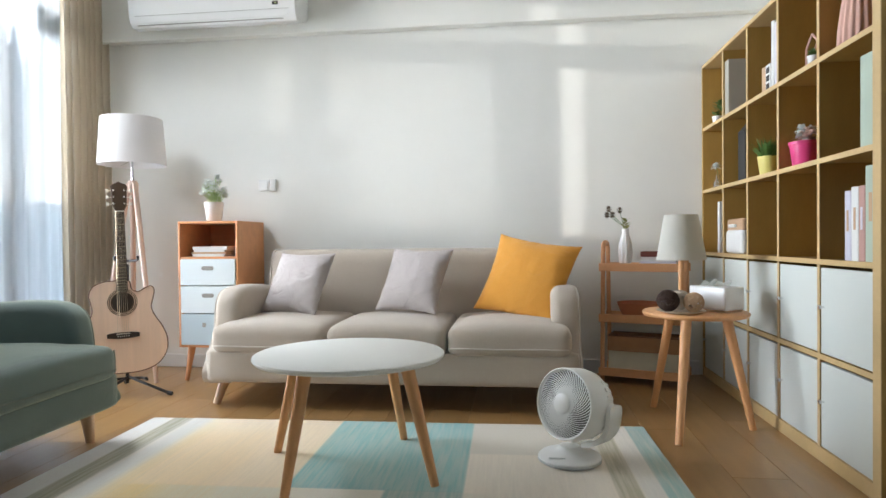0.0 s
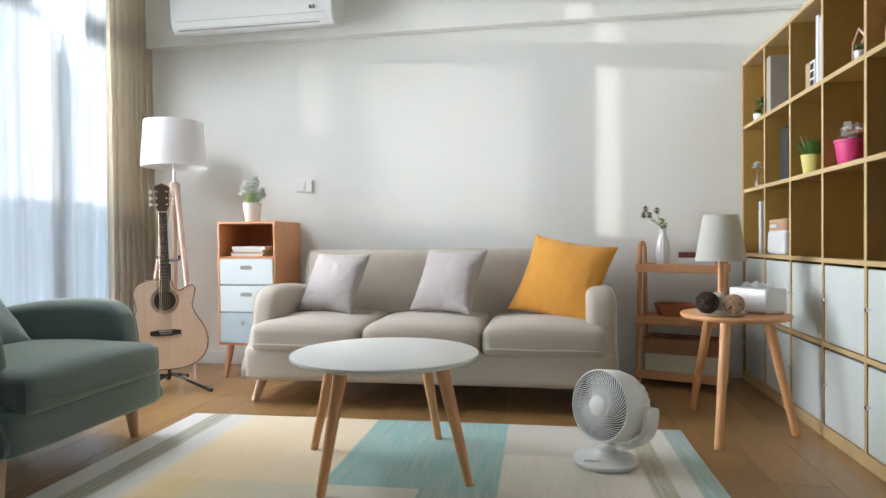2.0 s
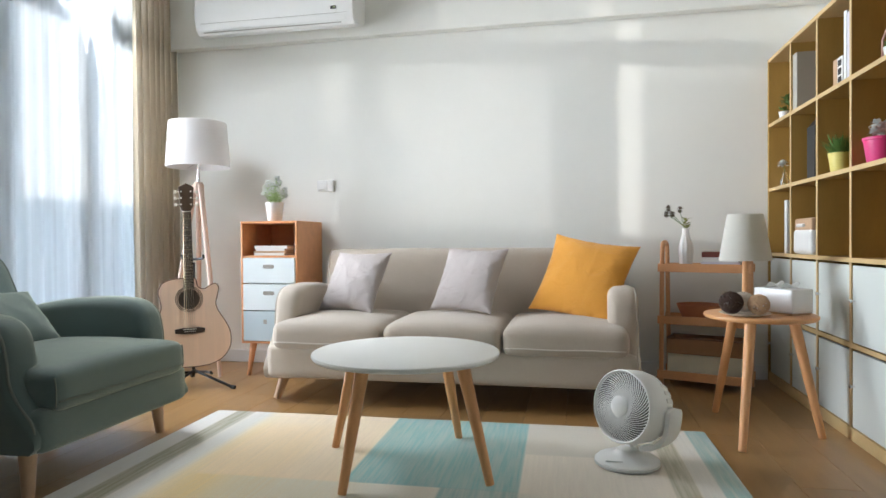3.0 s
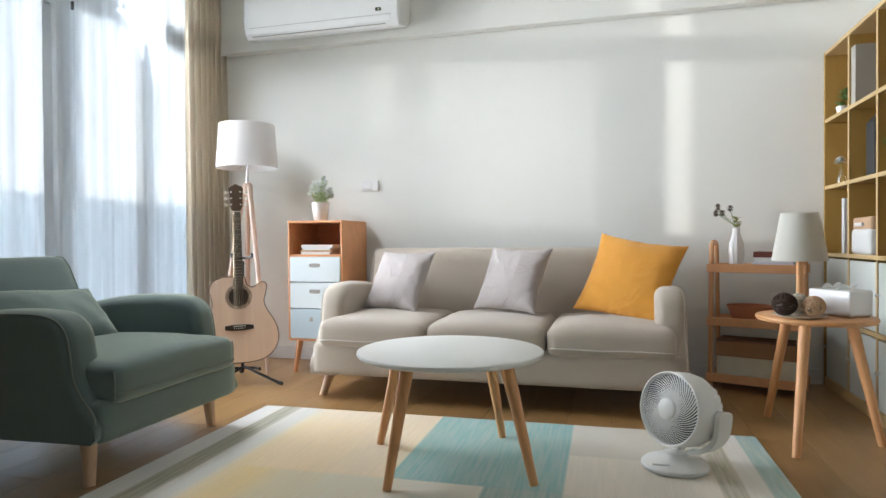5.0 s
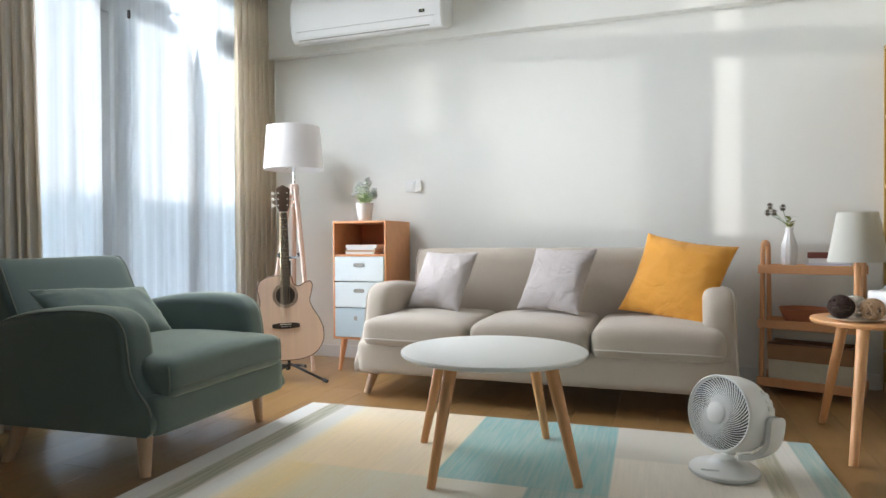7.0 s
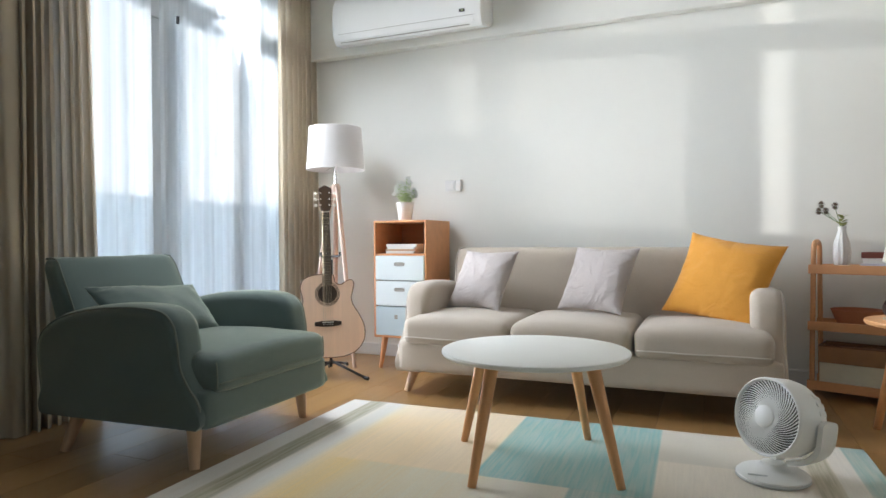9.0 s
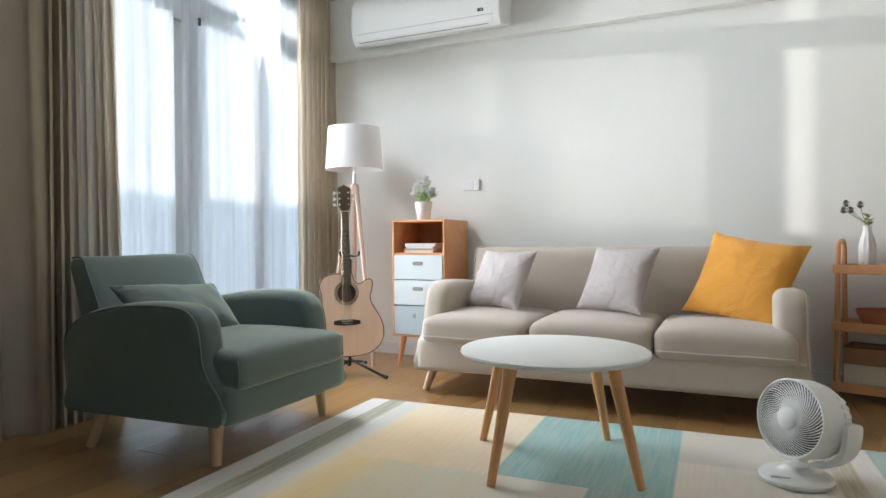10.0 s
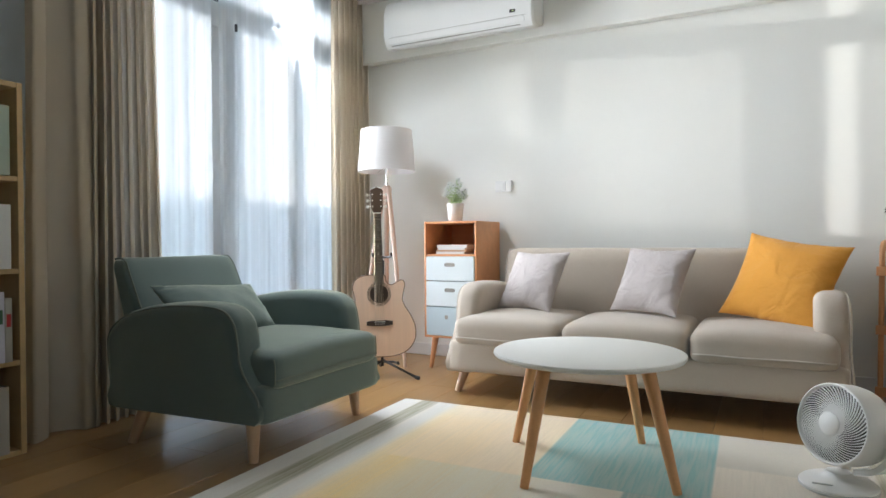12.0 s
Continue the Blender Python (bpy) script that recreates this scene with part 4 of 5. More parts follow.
def cell(i, r):
    """Near and far y of column i (0 at the far end) and the shelf's height of row r."""
    return ycol[i + 1] + 0.009, ycol[i] - 0.009, zrow[r] + 0.0006


def succulent(bm, c, r, n, rnd):
    for i in range(n):
        a, e = rnd.uniform(0, 6.283), rnd.uniform(0.15, 1.4)
        add_leaf(bm, c, (math.cos(a) * math.cos(e), math.sin(a) * math.cos(e), math.sin(e)), r * rnd.uniform(0.6, 1.1), r * 0.35, 0.1)


rnd = random.Random(5)
# far column: small plant, white flower, white binder
n, f, s = cell(0, 4)
p = thing("potted_plant", "small leafy green plant in a white pot on the bookcase", "plant", pose(BX + 0.055, 3.845, s))
part("pot", lathe([(0, 0), (0.022, 0), (0.030, 0.05), (0.026, 0.05), (0, 0.045)], 20), CERAM, p, smooth=40)
b = bmesh.new()
for k in range(7):
    succulent(b, (rnd.uniform(-.02, .02), rnd.uniform(-.02, .02), 0.05 + 0.012 * k), 0.045, 9, rnd)
part("foliage", b, LEAF, p)
n, f, s = cell(0, 3)
p = thing("flower_vase", "white carnation in a small glass bottle on the bookcase", "vase", pose(BX + 0.055, 3.845, s))
part("bottle", lathe([(0, 0), (0.022, 0), (0.024, 0.03), (0.010, 0.055), (0.010, 0.075), (0.012, 0.078)], 20), GLASS, p, smooth=40)
part("stem", tube([(0, 0, 0.01), (0.004, 0.01, 0.09), (0, 0.025, 0.125)], 0.0018, 6), LEAF, p)
b = bmesh.new()
for k in range(60):
    a, e = rnd.uniform(0, 6.283), rnd.uniform(-0.3, 1.5)
    add_leaf(b, (0, 0.027, 0.128), (math.cos(a) * math.cos(e), math.sin(a) * math.cos(e), math.sin(e)), 0.034, 0.018, 0.2)
part("flower", b, PETAL, p, "ruffled white blossom")
n, f, s = cell(0, 2)
book((0.03, 3.725, s), (0.26, 3.765, s + 0.285), BK_WHITE, "white binder standing in the bookcase", pose(BX, 0, 0), name="binder")

# second column: grey binder, dark house frame, paper bag
n, f, s = cell(1, 4)
book((0.012, 3.508, s), (0.29, 3.570, s + 0.285), BK_GREY, "wide grey box binder with a pale spine", pose(BX, 0, 0), name="binder")
n, f, s = cell(1, 3)
hs = thing("house_frame", "black metal house-shaped shelf ornament", "ornament", pose(BX + 0.03, 3.325, s))
for lo, hi in (((0, 0, 0), (0.006, 0.10, 0.25)), ((0.094, 0, 0), (0.10, 0.10, 0.25)), ((0.006, 0, 0), (0.094, 0.10, 0.006)), ((0.006, 0.001, 0.125), (0.094, 0.099, 0.131)), ((0.006, 0.094, 0.006), (0.094, 0.1, 0.25))):
    part("panel", box(lo, hi, 0.001, 1), BLACK, hs)
part("roof", plate([(0, 0.2505), (0.05, 0.31), (0.10, 0.2505)], 0.10), BLACK, hs)
n, f, s = cell(1, 2)
bag = thing("paper_bag", "white paper pouch with a folded kraft top", "bag", pose(BX + 0.015, 3.415, s, 0, 0, 3))
part("pouch", softbox((0, -0.07, 0), (0.11, 0.15, 0.125), 0.02, 10, 0.004, 0.006), BK_WHITE, bag, smooth=180)
part("flap", softbox((0.008, -0.066, 0.116), (0.10, 0.146, 0.180), 0.012, 8, 0, 0.004), BK_KRAFT, bag, smooth=180)
part("label", box((-0.002, 0.015, 0.135), (0.012, 0.10, 0.152), 0.004), BK_WHITE, bag)

# third column: sign block with white books, grass in a yellow pot
n, f, s = cell(2, 4)
sg = thing("sign_block", "kraft and white word block standing on its side", "ornament", pose(BX + 0.03, 3.005, s))
part("block", box((0, 0, 0), (0.04, 0.055, 0.125), 0.002), BK_WHITE, sg)
part("side_board", box((0, 0.0552, 0), (0.04, 0.10, 0.125), 0.002), BK_KRAFT, sg)
for k in range(3):
    part("letter_bar", box((-0.0012, 0.010, 0.014 + 0.036 * k), (-0.0002, 0.046, 0.040 + 0.036 * k)), INK, sg)
for k, (c, h) in enumerate(((BK_WHITE, 0.30), (BK_LILAC, 0.285))):
    book((0.03, 2.962 - 0.034 * k, s), (0.22, 2.992 - 0.034 * k, s + h), c, "slim white book standing upright", pose(BX, 0, 0))


def pot_with_grass(m, pot_mat):
    p = thing("potted_grass", "artificial green grass in a small yellow pot", "plant", m)
    part("pot", lathe([(0, 0), (0.034, 0), (0.036, 0.004), (0.046, 0.078), (0.048, 0.088), (0.044, 0.088), (0.042, 0.078), (0, 0.074)], 32), pot_mat, p, smooth=40)
    b = bmesh.new()
    rr = random.Random(3)
    for k in range(150):
        a, q = rr.uniform(0, 6.283), rr.uniform(0, 0.036)
        e = rr.uniform(0.75, 1.5)
        add_leaf(b, (q * math.cos(a), q * math.sin(a), 0.072), (math.cos(a) * math.cos(e), math.sin(a) * math.cos(e), math.sin(e)), rr.uniform(0.07, 0.135), 0.006, 0.18)
    part("grass", b, GRASS, p)
    return p


n, f, s = cell(2, 3)
pot_with_grass(pose(BX + 0.06, 3.11, s), YPOT)

# fourth column: wooden house with succulent, pink pot with blossoms
n, f, s = cell(3, 4)
hs = thing("house_frame", "open pink-wood house frame with a little succulent", "ornament", pose(BX + 0.035, 2.56, s))
b = bmesh.new()
for p0, p1 in (((0, 0), (0.10, 0)), ((0, 0), (0, 0.075)), ((0.10, 0), (0.10, 0.075)), ((0, 0.075), (0.05, 0.12)), ((0.10, 0.075), (0.05, 0.12))):
    add_tube(b, [(0, p0[0], p0[1] + 0.004), (0, p1[0], p1[1] + 0.004)], 0.004, 8)
    add_tube(b, [(0.03, p0[0], p0[1] + 0.004), (0.03, p1[0], p1[1] + 0.004)], 0.004, 8)
part("frame", b, PINKC, hs)
part("pot", lathe([(0, 0.0075), (0.018, 0.0075), (0.022, 0.035), (0.018, 0.035), (0, 0.03)], 18, Matrix.Translation((-0.005, 0.03, 0))), CERAM, hs, smooth=40)
b = bmesh.new()
succulent(b, (-0.005, 0.03, 0.033), 0.04, 40, rnd)
part("succulent", b, LEAF, hs)
n, f, s = cell(3, 3)
p = thing("flower_pot", "hot pink pot filled with cream and blush blossoms", "plant", pose(BX + 0.07, 2.757, s))
part("pot", lathe([(0, 0), (0.042, 0), (0.045, 0.004), (0.057, 0.088), (0.060, 0.090), (0.060, 0.100), (0.056, 0.100), (0.052, 0.088), (0, 0.085)], 36), PPOT, p, smooth=40)
b1, b2 = bmesh.new(), bmesh.new()
for k in range(13):
    a, q = rnd.uniform(0, 6.283), rnd.uniform(0, 0.040)
    c = Vector((q * math.cos(a), q * math.sin(a) - 0.01, 0.100 + rnd.uniform(0, 0.055)))
    tgt = b1 if k % 3 else b2
    for j in range(26):
        aa, e = rnd.uniform(0, 6.283), rnd.uniform(-0.2, 1.5)
        add_leaf(tgt, c, (math.cos(aa) * math.cos(e), math.sin(aa) * math.cos(e), math.sin(e)), rnd.uniform(0.022, 0.036), 0.022, 0.35)
part("blossoms", b1, ROSE, p)
part("pale_blossoms", b2, PETAL, p)

# near column: pleated vase, mint binder, row of books
n, f, s = cell(4, 4)
b = bmesh.new()
rings = []
for r_, z_ in ((0.070, 0.0), (0.068, 0.06), (0.058, 0.14), (0.046, 0.22), (0.038, 0.27), (0.042, 0.30)):
    rings.append([b.verts.new(((r_ + 0.0028 * math.cos(18 * t) * (1 - z_ * 2.4)) * math.cos(t), (r_ + 0.0028 * math.cos(18 * t) * (1 - z_ * 2.4)) * math.sin(t), z_)) for t in [2 * math.pi * k / 144 for k in range(144)]])
for p0, p1 in zip(rings, rings[1:]):
    for k in range(144):
        b.faces.new((p0[k], p0[(k + 1) % 144], p1[(k + 1) % 144], p1[k]))
b.faces.new(rings[0][::-1])
b.faces.new(rings[-1])
tagged(part("pleated_vase", b, PINKC, at=pose(BX + 0.085, 2.362, s), smooth=180), "dusty pink pleated vase standing in the bookcase", "vase")
n, f, s = cell(4, 3)
book((0.02, 2.150, s), (0.30, 2.238, s + 0.295), BK_MINT, "pale mint ring binder standing in the bookcase", pose(BX, 0, 0), name="binder")
n, f, s = cell(4, 2)
yy = 2.146
for c, w, h, lab in ((BK_MINT, 0.062, 0.305, "pale mint tall binder in the bookcase"), (BK_PINK, 0.040, 0.245, "dusty pink book standing in the row"),
                     (BK_WHITE, 0.045, 0.245, "white book standing in the row"), (BK_LILAC, 0.042, 0.235, "pale lilac book standing in the row")):
    o = book((0.02, yy, s), (0.21, yy + w, s + h), c, lab, pose(BX, 0, 0))
    part("title_bar", box((0.0182, yy + w * 0.35, s + h * 0.42), (0.0188, yy + w * 0.65, s + h * 0.72)), BK_KRAFT if c is not BK_PINK else BK_LILAC, o)
    yy += w + 0.0008

# ---- ladder shelf in the corner ----
lad = thing("ladder_shelf", "small open wooden shelf rack with three tiers", "shelf", pose(0.49, 3.735, 0, 0, 0, -20))
LW, LD = 0.46, 0.20
for x in (0.0, LW - 0.022):
    part("side_frame", tube(spline([(x + 0.011, 0.0, 0.0), (x + 0.011, 0.018, 0.40), (x + 0.011, 0.035, 0.74)], 6)[:-1] + spline([(x + 0.011, 0.035, 0.74), (x + 0.011, 0.045, 0.782), (x + 0.011, 0.075, 0.797), (x + 0.011, 0.12, 0.797), (x + 0.011, 0.15, 0.782), (x + 0.011, 0.16, 0.74)], 5)[:-1]
                            + spline([(x + 0.011, 0.16, 0.74), (x + 0.011, 0.18, 0.40), (x + 0.011, LD, 0.0)], 6), 0.0125, 10), LADDER, lad, smooth=180)
for zz, y0, y1 in ((0.655, 0.012, 0.185), (0.365, 0.0, 0.195), (0.062, -0.012, 0.205)):
    part("shelf_board", box((0.02, y0 + 0.012, zz - 0.010), (LW - 0.02, y1 - 0.012, zz + 0.002), 0.002), LADDER, lad)
    part("front_rail", box((-0.008, y0 - 0.006, zz - 0.022), (LW + 0.008, y0 + 0.010, zz + 0.024), 0.003), LADDER, lad)
    part("back_rail", box((-0.008, y1 - 0.010, zz - 0.022), (LW + 0.008, y1 + 0.004, zz + 0.024), 0.003), LADDER, lad)
LM = lad.matrix_basis
vase = thing("flower_vase", "slim white ribbed vase with dried round flower heads", "vase", LM @ pose(0.125, 0.10, 0.6578))
b = bmesh.new()
prof = [(0.030, 0.0), (0.036, 0.04), (0.040, 0.085), (0.036, 0.13), (0.022, 0.175), (0.017, 0.20), (0.020, 0.218)]
rings = []
for r_, z_ in prof:
    rings.append([b.verts.new((r_ * (1 + 0.05 * math.cos(10 * t)) * math.cos(t), r_ * (1 + 0.05 * math.cos(10 * t)) * math.sin(t), z_)) for t in [2 * math.pi * k / 60 for k in range(60)]])
for p0, p1 in zip(rings, rings[1:]):
    for k in range(60):
        b.faces.new((p0[k], p0[(k + 1) % 60], p1[(k + 1) % 60], p1[k]))
b.faces.new(rings[0][::-1])
part("body", b, CERAM, vase, smooth=180)
for hx, hy, hz in ((-0.095, 0.01, 0.335), (-0.072, -0.01, 0.30), (-0.035, 0.015, 0.325), (-0.105, 0.0, 0.30)):
    st = part("stem", tube(spline([(0.004, 0, 0.12), (-0.005, 0, 0.22), (hx * 0.6, hy * 0.6, 0.27), (hx, hy, hz)], 5), 0.0015, 5), LEAF, vase)
    b = bmesh.new()
    for k in range(70):
        a, e = rnd.uniform(0, 6.283), math.asin(rnd.uniform(-1, 1))
        w = Vector((math.cos(a) * math.cos(e), math.sin(a) * math.cos(e), math.sin(e)))
        add_leaf(b, Vector((hx, hy, hz)) + w * 0.006, w, 0.015, 0.008, 0.0)
    part("flower_head", b, FLOWER_HEAD, st, "dry brown round flower head")
b = bmesh.new()
for k in range(14):
    a = rnd.uniform(0, 6.283)
    add_leaf(b, (-0.004 + rnd.uniform(-.01, .01), rnd.uniform(-.01, .01), 0.215 + 0.05 * rnd.random()), (math.cos(a), math.sin(a), 0.8), 0.062, 0.020, 0.4)
part("leaves", b, LEAF_OLIVE, vase)
book((0.215, 0.03, 0.6578), (0.41, 0.15, 0.690), BK_LILAC, "thick pale lilac book lying on the rack", LM, True)
book((0.225, 0.04, 0.6906), (0.40, 0.145, 0.715), BK_WHITE, "white book lying on the rack", LM, True)
book((0.22, 0.035, 0.7154), (0.405, 0.15, 0.745), BK_RED, "dark red book lying on the rack", LM, True)
bowl = tagged(part("bowl", lathe([(0, 0.0), (0.080, 0.0), (0.100, 0.035), (0.116, 0.078), (0.120, 0.086), (0.113, 0.086), (0.096, 0.040), (0.076, 0.008), (0, 0.006)], 48), TERRA, at=LM @ pose(0.195, 0.10, 0.3678), smooth=40), "reddish woven terracotta bowl on the rack", "bowl")
bas = thing("storage_basket", "two-tone tan and cream fabric storage basket", "basket", LM @ pose(0.04, 0.02, 0.0648))
for nm, z0, z1, mt, g in (("lower_band", 0.0, 0.115, CREAM, 0.0), ("upper_band", 0.115, 0.20, TAN, 0.004)):
    b = bmesh.new()
    for lo, hi in (((-g, -g, z0), (0.38 + g, 0.012, z1)), ((-g, 0.148, z0), (0.38 + g, 0.16 + g, z1)), ((-g, 0.012, z0), (0.012, 0.148, z1)), ((0.368, 0.012, z0), (0.38 + g, 0.148, z1))):
        add_box(b, lo, hi, 0.003)
    if z0 == 0.0:
        add_box(b, (0.01, 0.01, 0.0), (0.37, 0.15, 0.01))
    part(nm, b, mt, bas)
part("rim", tube([(0, 0, 0.20), (0.38, 0, 0.20), (0.38, 0.16, 0.20), (0, 0.16, 0.20)], 0.006, 6, True), GSIDE, bas)

# ---- circulator fan ----
fan = thing("circulator_fan", "white round air circulator fan on the rug", "fan", pose(0.212, 2.372, 0.0105))
part("base", lathe([(0, 0.0), (0.104, 0.0), (0.113, 0.010), (0.113, 0.018), (0.104, 0.026), (0.06, 0.034), (0.042, 0.044), (0.036, 0.056), (0, 0.058)], 56), PLASTIC, fan, smooth=45)
part("base_rim", lathe([(0.105, -0.0002), (0.1145, 0.006), (0.1145, 0.013), (0.113, 0.014)], 56), FAN_GREY, fan, smooth=60)
FZ = 0.205
FD = Matrix.Translation((0.034, 0.012, FZ)) @ Matrix.Rotation(radians(-45), 4, "Z") @ Matrix.Rotation(radians(-9), 4, "X")
# local frame of the head: its front looks along -y
HM = FD @ Matrix.Rotation(radians(90), 4, "X")      # lathe axis z becomes -y
R = 0.125
part("housing", lathe([(R - 0.006, 0.078), (R, 0.080), (R + 0.003, 0.070), (R + 0.003, 0.0), (R - 0.004, -0.035), (R - 0.02, -0.065), (R - 0.05, -0.088), (0.05, -0.098), (0, -0.10)], 72, HM), PLASTIC, fan, smooth=45)
part("inner_drum", lathe([(0, 0.02), (R - 0.012, 0.02), (R - 0.008, 0.074)], 56, HM), FAN_DARK, fan, smooth=45)
part("front_ring", lathe([(R - 0.006, 0.070), (R - 0.006, 0.082), (R - 0.001, 0.085), (R + 0.003, 0.082), (R + 0.003, 0.070)], 72, HM), PLASTIC, fan, smooth=60)
part("hub", lathe([(0, 0.098), (0.030, 0.097), (0.036, 0.092), (0.037, 0.070), (0, 0.070)], 40, HM), PLASTIC, fan, smooth=40)
b = bmesh.new()
for k in range(56):
    a0 = 2 * math.pi * k / 56
    pts = []
    for j in range(9):
        q = j / 8
        rr_ = 0.034 + (R - 0.006 - 0.034) * q
        a = a0 + 1.05 * q ** 0.8
        pts.append(Vector((rr_ * math.cos(a), rr_ * math.sin(a), 0.090 - 0.012 * q * q)))
    up, dn = [], []
    for j, p_ in enumerate(pts):
        t_ = (pts[min(j + 1, 8)] - pts[max(j - 1, 0)]).normalized()
        sd = Vector((-t_.y, t_.x, 0)) * 0.0012
        up.append((b.verts.new(p_ + sd), b.verts.new(p_ - sd)))
        dn.append((b.verts.new(p_ + sd - Vector((0, 0, 0.004))), b.verts.new(p_ - sd - Vector((0, 0, 0.004)))))
    for j in range(8):
        b.faces.new((up[j][0], up[j + 1][0], up[j + 1][1], up[j][1]))
        b.faces.new((up[j][0], up[j + 1][0], dn[j + 1][0], dn[j][0]))
        b.faces.new((up[j][1], up[j + 1][1], dn[j + 1][1], dn[j][1]))
bmesh.ops.transform(b, matrix=HM, verts=b.verts)
grille = part("grille", b, PLASTIC, fan, "spiral grille of curved fins")
for k in range(5):
    b = bmesh.new()
    a0 = 2 * math.pi * k / 5
    vs = []
    for j in range(6):
        for w_ in (0, 1):
            a = a0 + 0.9 * w_ + 0.25 * j / 5
            rr_ = 0.036 + 0.074 * j / 5
            vs.append(b.verts.new((rr_ * math.cos(a), rr_ * math.sin(a), 0.045 + 0.02 * w_)))
    for j in range(5):
        b.faces.new((vs[2 * j], vs[2 * j + 1], vs[2 * j + 3], vs[2 * j + 2]))
    bmesh.ops.transform(b, matrix=HM, verts=b.verts)
    part("blade", b, FAN_BLADE, fan, "grey fan blade", smooth=180)
b = bmesh.new()
for k in range(9):
    for j in range(3):
        a = radians(-58 + 13 * k)
        rr_ = R - 0.008 + 0.0075
        mm = HM @ Matrix.Rotation(a, 4, "Z") @ Matrix.Translation((R + 0.0022 - 0.006 * j, 0, -0.012 - 0.018 * j))
        add_box(b, (-0.002, -0.008, -0.0045), (0.002, 0.008, 0.0045), 0.001, 1, mm)
part("rear_vents", b, PLASTIC, fan)
for sx in (-1, 1):
    pts = [Vector((0.02 * sx, 0.010, -0.145)), Vector((0.08 * sx, 0.016, -0.125)), Vector((0.127 * sx, 0.020, -0.078)), Vector((0.140 * sx, 0.022, -0.018)), Vector((0.140 * sx, 0.022, 0.018))]
    mm = Matrix.Translation((0.034, 0.012, FZ)) @ Matrix.Rotation(radians(-45), 4, "Z")
    b = bmesh.new()
    run = spline(pts, 6)
    last = None
    for q, p_ in enumerate(run):
        wv = 0.034 if q > 16 else 0.022 + 0.012 * q / 16
        if q >= len(run) - 3:
            wv *= (0.93, 0.75, 0.45)[q - len(run) + 3]
        d = (run[min(q + 1, len(run) - 1)] - run[max(q - 1, 0)]).normalized()
        nrm = Vector((d.z, 0, -d.x)) * 0.009 * sx
        cur = [b.verts.new(p_ + Vector((0, wv * sgn, 0)) + nrm * o) for sgn, o in ((-1, 1), (1, 1), (1, -1), (-1, -1))]
        if last:
            for e in range(4):
                b.faces.new((last[e], last[(e + 1) % 4], cur[(e + 1) % 4], cur[e]))
        else:
            b.faces.new(cur)
        last = cur
    b.faces.new(last[::-1])
    bmesh.ops.transform(b, matrix=mm, verts=b.verts)
    part("yoke_arm", b, PLASTIC, fan, smooth=40)
b = box((-0.078, -0.078, 0.0285), (-0.020, -0.070, 0.0322), 0.001, 1)
part("button_strip", b, FAN_GREY, fan)

# ---- air conditioner ----
ac = thing("air_conditioner", "white split air conditioner unit on the beam", "air conditioner", pose(-2.36, 3.90, 2.155))
AW = 1.085
sec = [(0.0, 0.055), (-0.03, 0.03), (-0.10, 0.004), (-0.165, 0.0), (-0.188, 0.02), (-0.205, 0.06), (-0.212, 0.14), (-0.205, 0.26), (-0.17, 0.31), (0.0, 0.315)]
b = bmesh.new()
run = [Vector((0, y_, z_)) for y_, z_ in sec]
ends = []
for x in (0.0, 0.012, AW - 0.012, AW):
    g = 0.012 if x in (0.0, AW) else 0.0
    ends.append([b.verts.new((x, min(p_.y + g, 0), p_.z + (g if p_.z < 0.1 else -g))) for p_ in run])
for p0, p1 in zip(ends, ends[1:]):
    for k in range(len(run) - 1):
        b.faces.new((p0[k], p1[k], p1[k + 1], p0[k + 1]))
b.faces.new(ends[0])
b.faces.new(ends[-1][::-1])
part("body", b, ACW, ac, smooth=35)
part("louver", box((0.05, -0.0015, -0.019), (AW - 0.06, 0.0015, 0.019), 0.001, 1, Matrix.Translation((0, -0.1972, 0.040)) @ Matrix.Rotation(radians(23), 4, "X")), ACW, ac)
# shade of the vent gaps, laid on as thin dark strips
b = bmesh.new()
add_box(b, (0.05, -0.2075, 0.0615), (AW - 0.05, -0.2040, 0.0630))
add_box(b, (0.06, -0.1935, 0.0075), (AW - 0.09, -0.186, 0.0105))
part("vent_line", b, ACD, ac)
part("display", box((AW - 0.15, -0.2150, 0.086), (AW - 0.115, -0.2085, 0.104)), INK, ac, "small dark display")
part("status_light", box((AW - 0.135, -0.2154, 0.091), (AW - 0.122, -0.2149, 0.098)), LEAF_PALE, ac)

# ---- rug ----
RUG_TURN = Matrix.Translation((-1.652, 2.775, 0)) @ Matrix.Rotation(radians(1.3), 4, "Z") @ Matrix.Translation((1.652, -2.775, 0))


